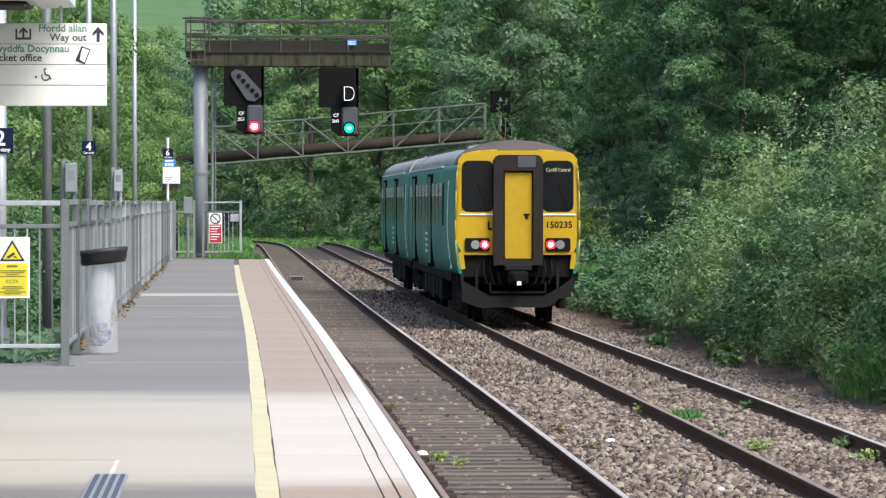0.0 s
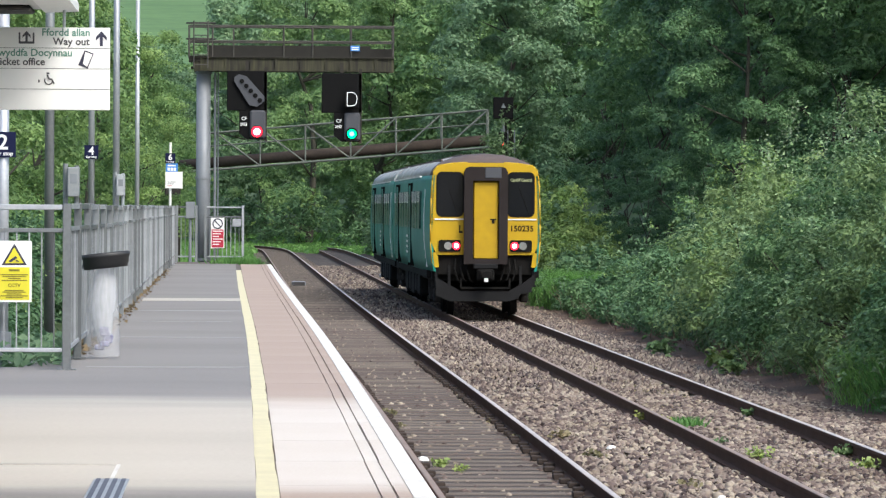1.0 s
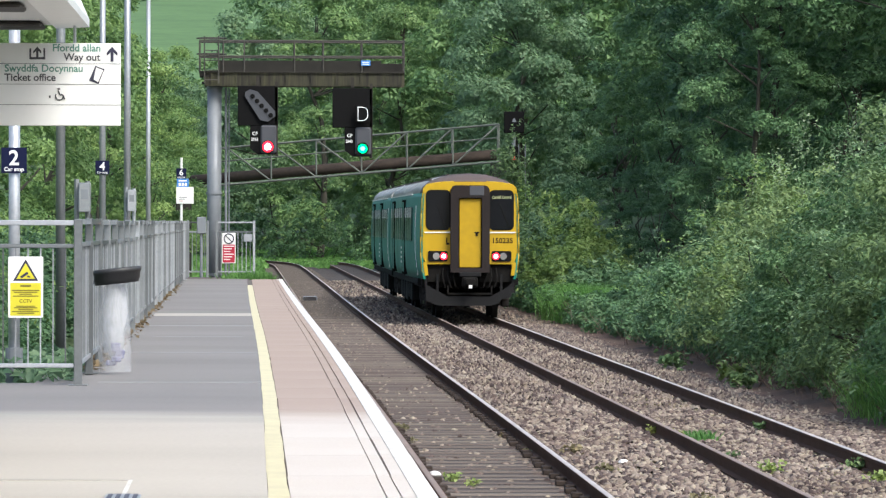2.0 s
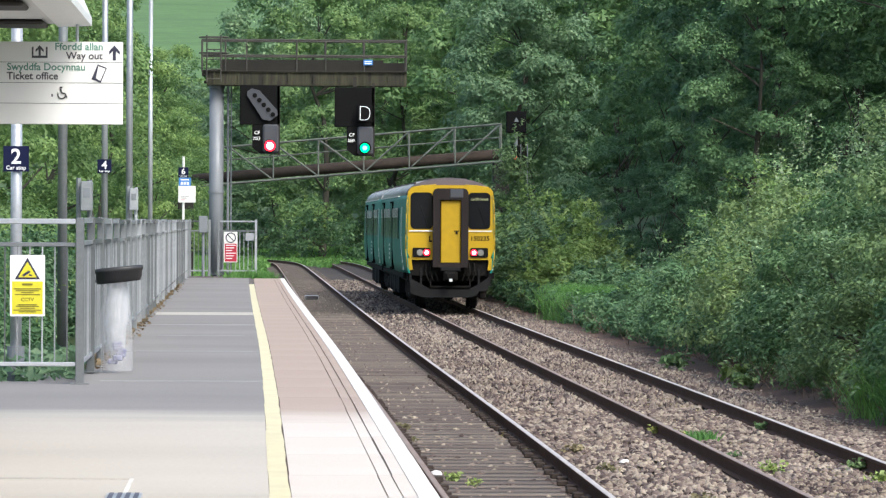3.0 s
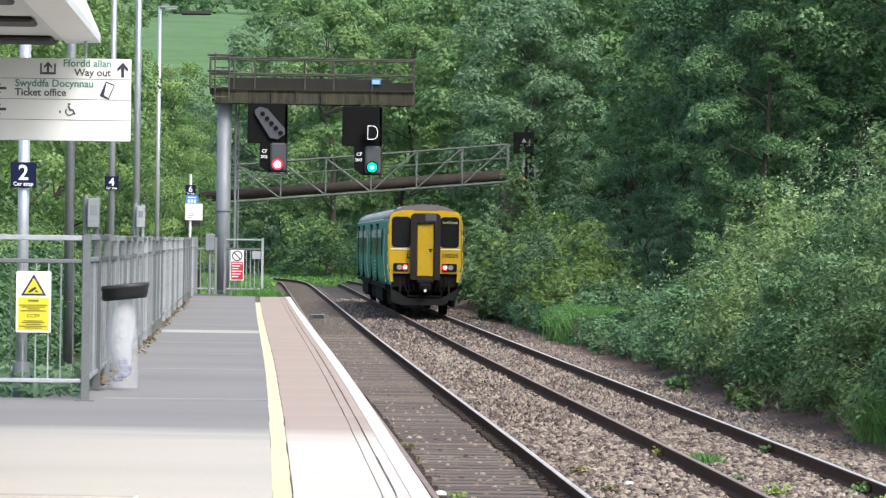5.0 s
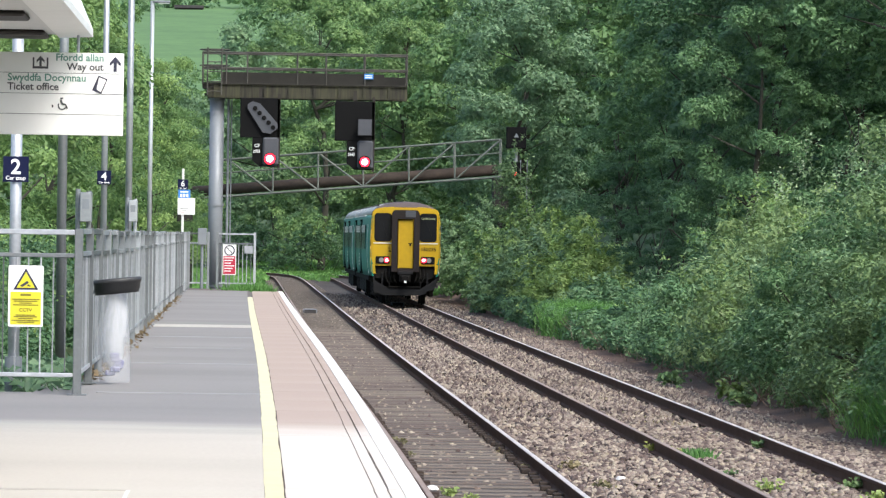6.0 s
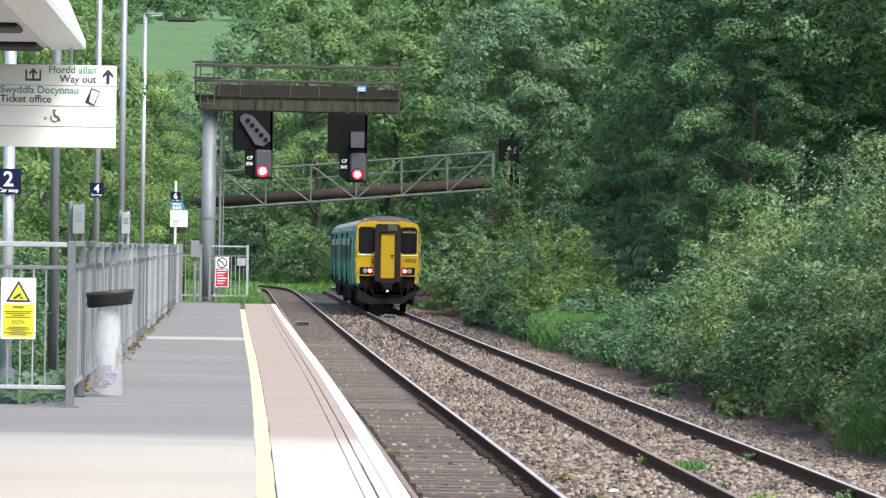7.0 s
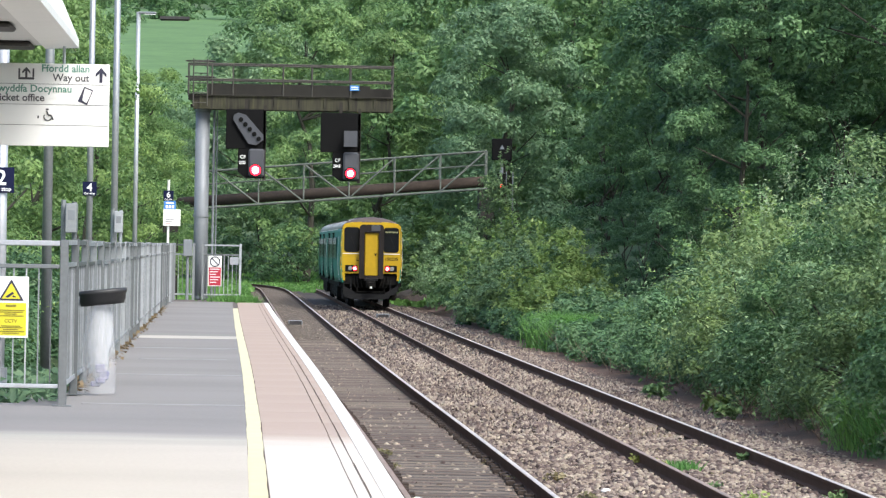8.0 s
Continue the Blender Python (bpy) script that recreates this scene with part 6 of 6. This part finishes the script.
def build_growth():
    z = RAIL - 0.17
    k = 100
    for x, y, s, n, mat, lab in ((2.03, 45, 0.10, 60, LEAF_LIME, "small lime green weed between the sleepers"), (2.2, 44.2, 0.08, 50, LEAF_LIME, "small lime green weed between the sleepers"),
                                 (5.05, 54.8, 0.14, 90, LEAF_YELLOW, "yellow flowering weed in the ballast"), (5.22, 54.0, 0.10, 60, LEAF_YELLOW, "yellow flowering weed in the ballast"),
                                 (1.86, 56, 0.10, 50, LEAF_DRY, "green weed at the platform foot"), (1.9, 53, 0.07, 40, LEAF_DRY, "green weed at the platform foot"), (3.05, 54, 0.07, 40, LEAF_DRY, "green weed beside the rail"), (3.12, 50.5, 0.07, 40, LEAF_DRY, "green weed beside the rail"),
                                 (5.42, 46.4, 0.13, 70, LEAF_LIME, "green weed in the ballast"), (5.35, 49.3, 0.1, 50, LEAF_BUSH, "green weed in the ballast"), (6.45, 56, 0.14, 60, LEAF_BUSH, "green weed against the rail"), (6.42, 47, 0.13, 80, LEAF_BUSH, "green weed against the rail"), (6.35, 44.8, 0.12, 70, LEAF_LIME, "green weed against the rail"),
                                 (7.6, 80, 0.3, 80, LEAF_BUSH, "low green plant at the bank foot"), (8.0, 74, 0.3, 90, LEAF_LIME, "low green plant at the bank foot"), (7.9, 71, 0.25, 90, LEAF_BUSH, "low green plant at the bank foot"),
                                 (4.2, 41.5, 0.12, 40, LEAF_DRY, "dry moss among the stones"), (3.7, 46.5, 0.12, 40, LEAF_DRY, "dry moss among the stones"), (3.6, 50.0, 0.14, 40, LEAF_DRY, "dry moss among the stones")):
        weed(x, y, z, s, n, mat, lab, k)
        k += 1
    tuft("grass_tuft", 5.38, 53.4, z, 0.09, 0.14, 220, GRASS, "short green grass tuft in the ballast", "grass", 5)
    tuft("grass_tuft", 8.78, 60.0, -1.1, 0.22, 0.8, 3200, GRASS, "bright green tall grass at the bank foot", "grass", 6, 0.007)
    tuft("grass_tuft", 8.85, 57.8, -1.1, 0.24, 0.8, 3200, GRASS, "bright green tall grass at the bank foot", "grass", 7, 0.007)
    tuft("grass_tuft", 8.75, 121, -1.1, 0.33, 1.0, 4200, GRASS, "tall pale green grass on the bank", "grass", 8, 0.007)
    tuft("grass_tuft", 8.95, 117, -1.1, 0.33, 1.0, 4200, GRASS, "tall pale green grass on the bank", "grass", 9, 0.007)
    tuft("grass_tuft", -0.05, 123.5, -0.3, 0.3, 0.5, 900, GRASS, "rough grass at the platform end", "grass", 10, 0.02)
    tuft("grass_tuft", 0.25, 124.5, -0.75, 0.22, 0.6, 900, GRASS, "rough grass at the platform end", "grass", 11, 0.02)
    # low planting behind the fence
    rng = np.random.default_rng(31)
    n = 90
    c = np.stack([np.where(rng.random(n) < 0.6, rng.normal(4.1, 0.3, n), rng.normal(5.8, 0.35, n)), rng.uniform(34, 75, n), np.full(n, z + 0.015)], 1)
    p = np.repeat(c, 40, 0) + rng.normal(0, 1, (n * 40, 3)) * np.array([0.09, 0.2, 0.012])
    nm = rng.normal(0, 0.4, p.shape) + np.array([0, 0, 1])
    nm /= np.linalg.norm(nm, axis=1, keepdims=True)
    v, f = leaves(p, nm, rng.uniform(0.012, 0.03, len(p)), rng)
    tagged(new("moss", array_mesh("moss", v, f, LEAF_DRY)), "dry yellowish moss scattered over the ballast", "moss", kind="stuff")
    n = 1800
    p = np.stack([rng.uniform(-3.4, -1.75, n), rng.uniform(43.0, 47.5, n), rng.uniform(-0.1, 0.22, n)], 1)
    nm = rng.normal(0, 0.5, (n, 3)) + np.array([0, -0.4, 0.9])
    nm /= np.linalg.norm(nm, axis=1, keepdims=True)
    v, f = leaves(p, nm, rng.uniform(0.04, 0.10, n), rng)
    tagged(new("ground_ivy", array_mesh("ground_ivy", v, f, LEAF_HAZY_OLIVE)), "low ivy and fallen leaves behind the fence", "ivy", kind="stuff")
    # litter strip at the bank foot, and grass where the line bends away
    st = Form()
    rows = []
    for j in range(61):
        yy = 20 + 4 * j
        rows.append([(7.7 + 0.45 * i + bend(yy) + (0.12 * noise.noise((yy * 0.7, i, 3)) if 0 < i < 6 else 0), yy, max(RAIL - 0.215, ground_height(7.7 + 0.45 * i + bend(yy), yy) + 0.05)) for i in range(7)])
    st.loft(rows, close=False)
    structure("bank_foot", st, LITTER_STRIP, "reddish brown leaf litter strip along the bank foot", "ground")
    n = 26000
    y = rng.uniform(185, 345, n)
    x = rng.uniform(-10, 12, n)
    s = np.array([bend(q) for q in y])
    keep = ~(((x - s) > 1.0) & ((x - s) < 7.6) & (y < 252)) & ~((np.abs(x - s - NEAR_LINE) < 1.0) & (y < 285)) & ~((np.abs(x - s - FAR_LINE) < 0.9) & (y < 275)) & ~((y < 200) & (x > -3))
    x, y = x[keep], y[keep]
    n = len(x)
    p = np.stack([x, y, np.array([ground_height(a, b) for a, b in zip(x, y)]) + np.where((x > 0.9 - 14) & (x < 8), 0.08, 0.0)], 1)
    nm = rng.normal(0, 1, (n, 3)) * np.array([1, 1, 0.3])
    nm /= np.linalg.norm(nm, axis=1, keepdims=True)
    v, f = leaves(p + np.array([0, 0, 0.12]), nm, rng.uniform(0.12, 0.30, n), rng)
    tagged(new("rough_grass", array_mesh("rough_grass", v, f, GRASS)), "bright rough grass beside the bend of the line", "grass", kind="stuff")
    # leaf litter and small plants along the fence foot
    n = 1500
    y = rng.uniform(46, 109, n)
    p = np.stack([np.array([fence_x(q) for q in y]) + rng.normal(-0.05, 0.07, n), y, rng.uniform(0, 0.05, n)], 1)
    nm = rng.normal(0, 0.4, (n, 3)) + np.array([0, 0, 1])
    nm /= np.linalg.norm(nm, axis=1, keepdims=True)
    v, f = leaves(p, nm, rng.uniform(0.03, 0.07, n), rng)
    tagged(new("fallen_leaves", array_mesh("fallen_leaves", v, f, LITTER_LEAF)), "brown fallen leaves along the fence foot", "leaves", kind="stuff")
    for x, y, s in ((6.1 - 0.9, 44.3, 0.05), (4.0, 47.8, 0.06), (1.86, 45.4, 0.07), (4.33, 39.8, 0.04)):
        r = Form().loft([[(s * q * math.cos(a) * (1 + 0.3 * math.sin(3 * a)), s * q * math.sin(a), s * h) for a in [2 * math.pi * i / 8 for i in range(8)]] for q, h in ((0.6, 0), (1.0, 0.35), (0.7, 0.8), (0.2, 0.95))])
        ob = new("pale_stone", r.mesh("pale_stone", PALE_STONE))
        ob.location = (x, y, RAIL - 0.14)
        tagged(ob, "pale stone lying in the ballast", "stone", "pale stones")


LITTER_LEAF = leaf_mat("dead_leaf", (0.12, 0.08, 0.04), (0.24, 0.17, 0.08), 0.2)


def build_far_shed():
    x, y = -13.8, 905
    z = ground_height(x, y)
    s = thing("field_shed", pose(x, y, z), "long low dark shed at the top of the far field", "shed")
    part("wall", Form().box(-3, -2, -1, 2.6, 2, 1.4), STEEL_DARK, s, "dark timber wall")
    part("roof", Form().plate([(-2.4, 1.3), (2.4, 1.3), (0, 2.0)], "x", -3.2, 2.8), STEEL_DARK, s, "dark roof")


def build_track_details():
    """A dark heap beside the far line, and the low steel boxes between the rails."""
    rng = random.Random(21)
    rings = []
    for k in range(9):
        u = -1 + k / 4
        h = 0.85 * math.sqrt(max(0.0, 1 - u * u)) + 0.02
        rings.append([(1.25 * math.cos(a) * (0.35 + h) + rng.uniform(-0.06, 0.06), 3.2 * u, h * math.sin(a) + rng.uniform(-0.05, 0.05)) for a in [math.pi * i / 8 for i in range(9)]])
    heap = new("dark_heap", Form().loft(rings, close=False).mesh("dark_heap", SHADED_DIRT))
    heap.location = (8.75, 212, RAIL - 0.25)
    tagged(heap, "dark heap beside the line", "heap")
    for x, y in ((FAR_LINE, 168), (NEAR_LINE - 0.25, 150)):
        m = thing("track_magnet", pose(x + bend(y), y, RAIL - 0.16), "low grey steel magnet box between the rails", "track magnet", "boxes between the rails")
        part("case", Form().box(-0.24, -0.5, 0.0, 0.24, 0.5, 0.13, 0.02), GALV_GREY, m, "grey steel case")
        part("ramp", Form().plate([(-0.9, 0.0), (-0.5, 0.0), (-0.5, 0.12)], "x", -0.2, 0.2), BOGIE_GREY, m, "sloping steel ramp")


# ---- building ----
build_ground()
build_platform()
near_track = build_track("near_track", NEAR_LINE, -70, 330, False, "near railway track on close dark timber sleepers")
far_track = build_track("far_track", FAR_LINE, -70, 330, True, "far railway track in pale stone ballast")
build_ballast()
build_woods()
build_far_wood()
build_bushes()
build_bank_fringe()
rear_car, rear_wheels = build_car(True, "teal rail car with yellow cab end and red lamps")
front_car, front_wheels = build_car(False, "teal leading rail car with a grey roof")
build_gantry()
colour_disc, route_flap = build_signals()
build_pipe_bridge()
build_far_signal()
build_fence()
build_gate()
build_posts()
build_camera_notice()
build_bin()
build_canopy()
build_way_out_sign()
build_cover()
build_growth()
build_far_shed()
build_track_details()
build_sleepers(near_track, NEAR_LINE, 26, 300)


# ---- what moves ----
def rear_at(t):
    """Distance of the rear cab at t seconds."""
    return 89.6 + 12.1 * t - 0.05 * t * t


def car_pose(y):
    """A car whose rear end is at y, standing on the far line."""
    y0, y1 = y + 2.85, y + CAR_LENGTH - 2.85
    x0, x1 = FAR_LINE + bend(y0), FAR_LINE + bend(y1)
    slope = (x1 - x0) / (y1 - y0)
    return pose(x0 - slope * 2.85, y, RAIL + 0.004, 0, 0, -math.degrees(math.atan(slope)))


def motions():
    times = [k * 0.25 for k in range(33)]
    walk(rear_car, [(t, car_pose(rear_at(t))) for t in times])
    walk(front_car, [(t, car_pose(rear_at(t) + CAR_LENGTH + 0.3)) for t in times])
    fine = [k / 30 for k in range(241)]
    for w in rear_wheels + front_wheels:
        p = w.location.copy()
        walk(w, [(t, pose(*p, -math.degrees((rear_at(t) - rear_at(0)) / 0.42))) for t in fine])
    a, b = colour_disc.location.copy(), route_flap.location.copy()
    turn = [(0.0, 0), (5.0, 0), (5.2, 60), (5.4, 120), (5.6, 180), (8.0, 180)]
    walk(colour_disc, [(t, pose(*a, 0, 0, r)) for t, r in turn])
    walk(route_flap, [(t, pose(*b, 0, 0, r)) for t, r in turn])


motions()
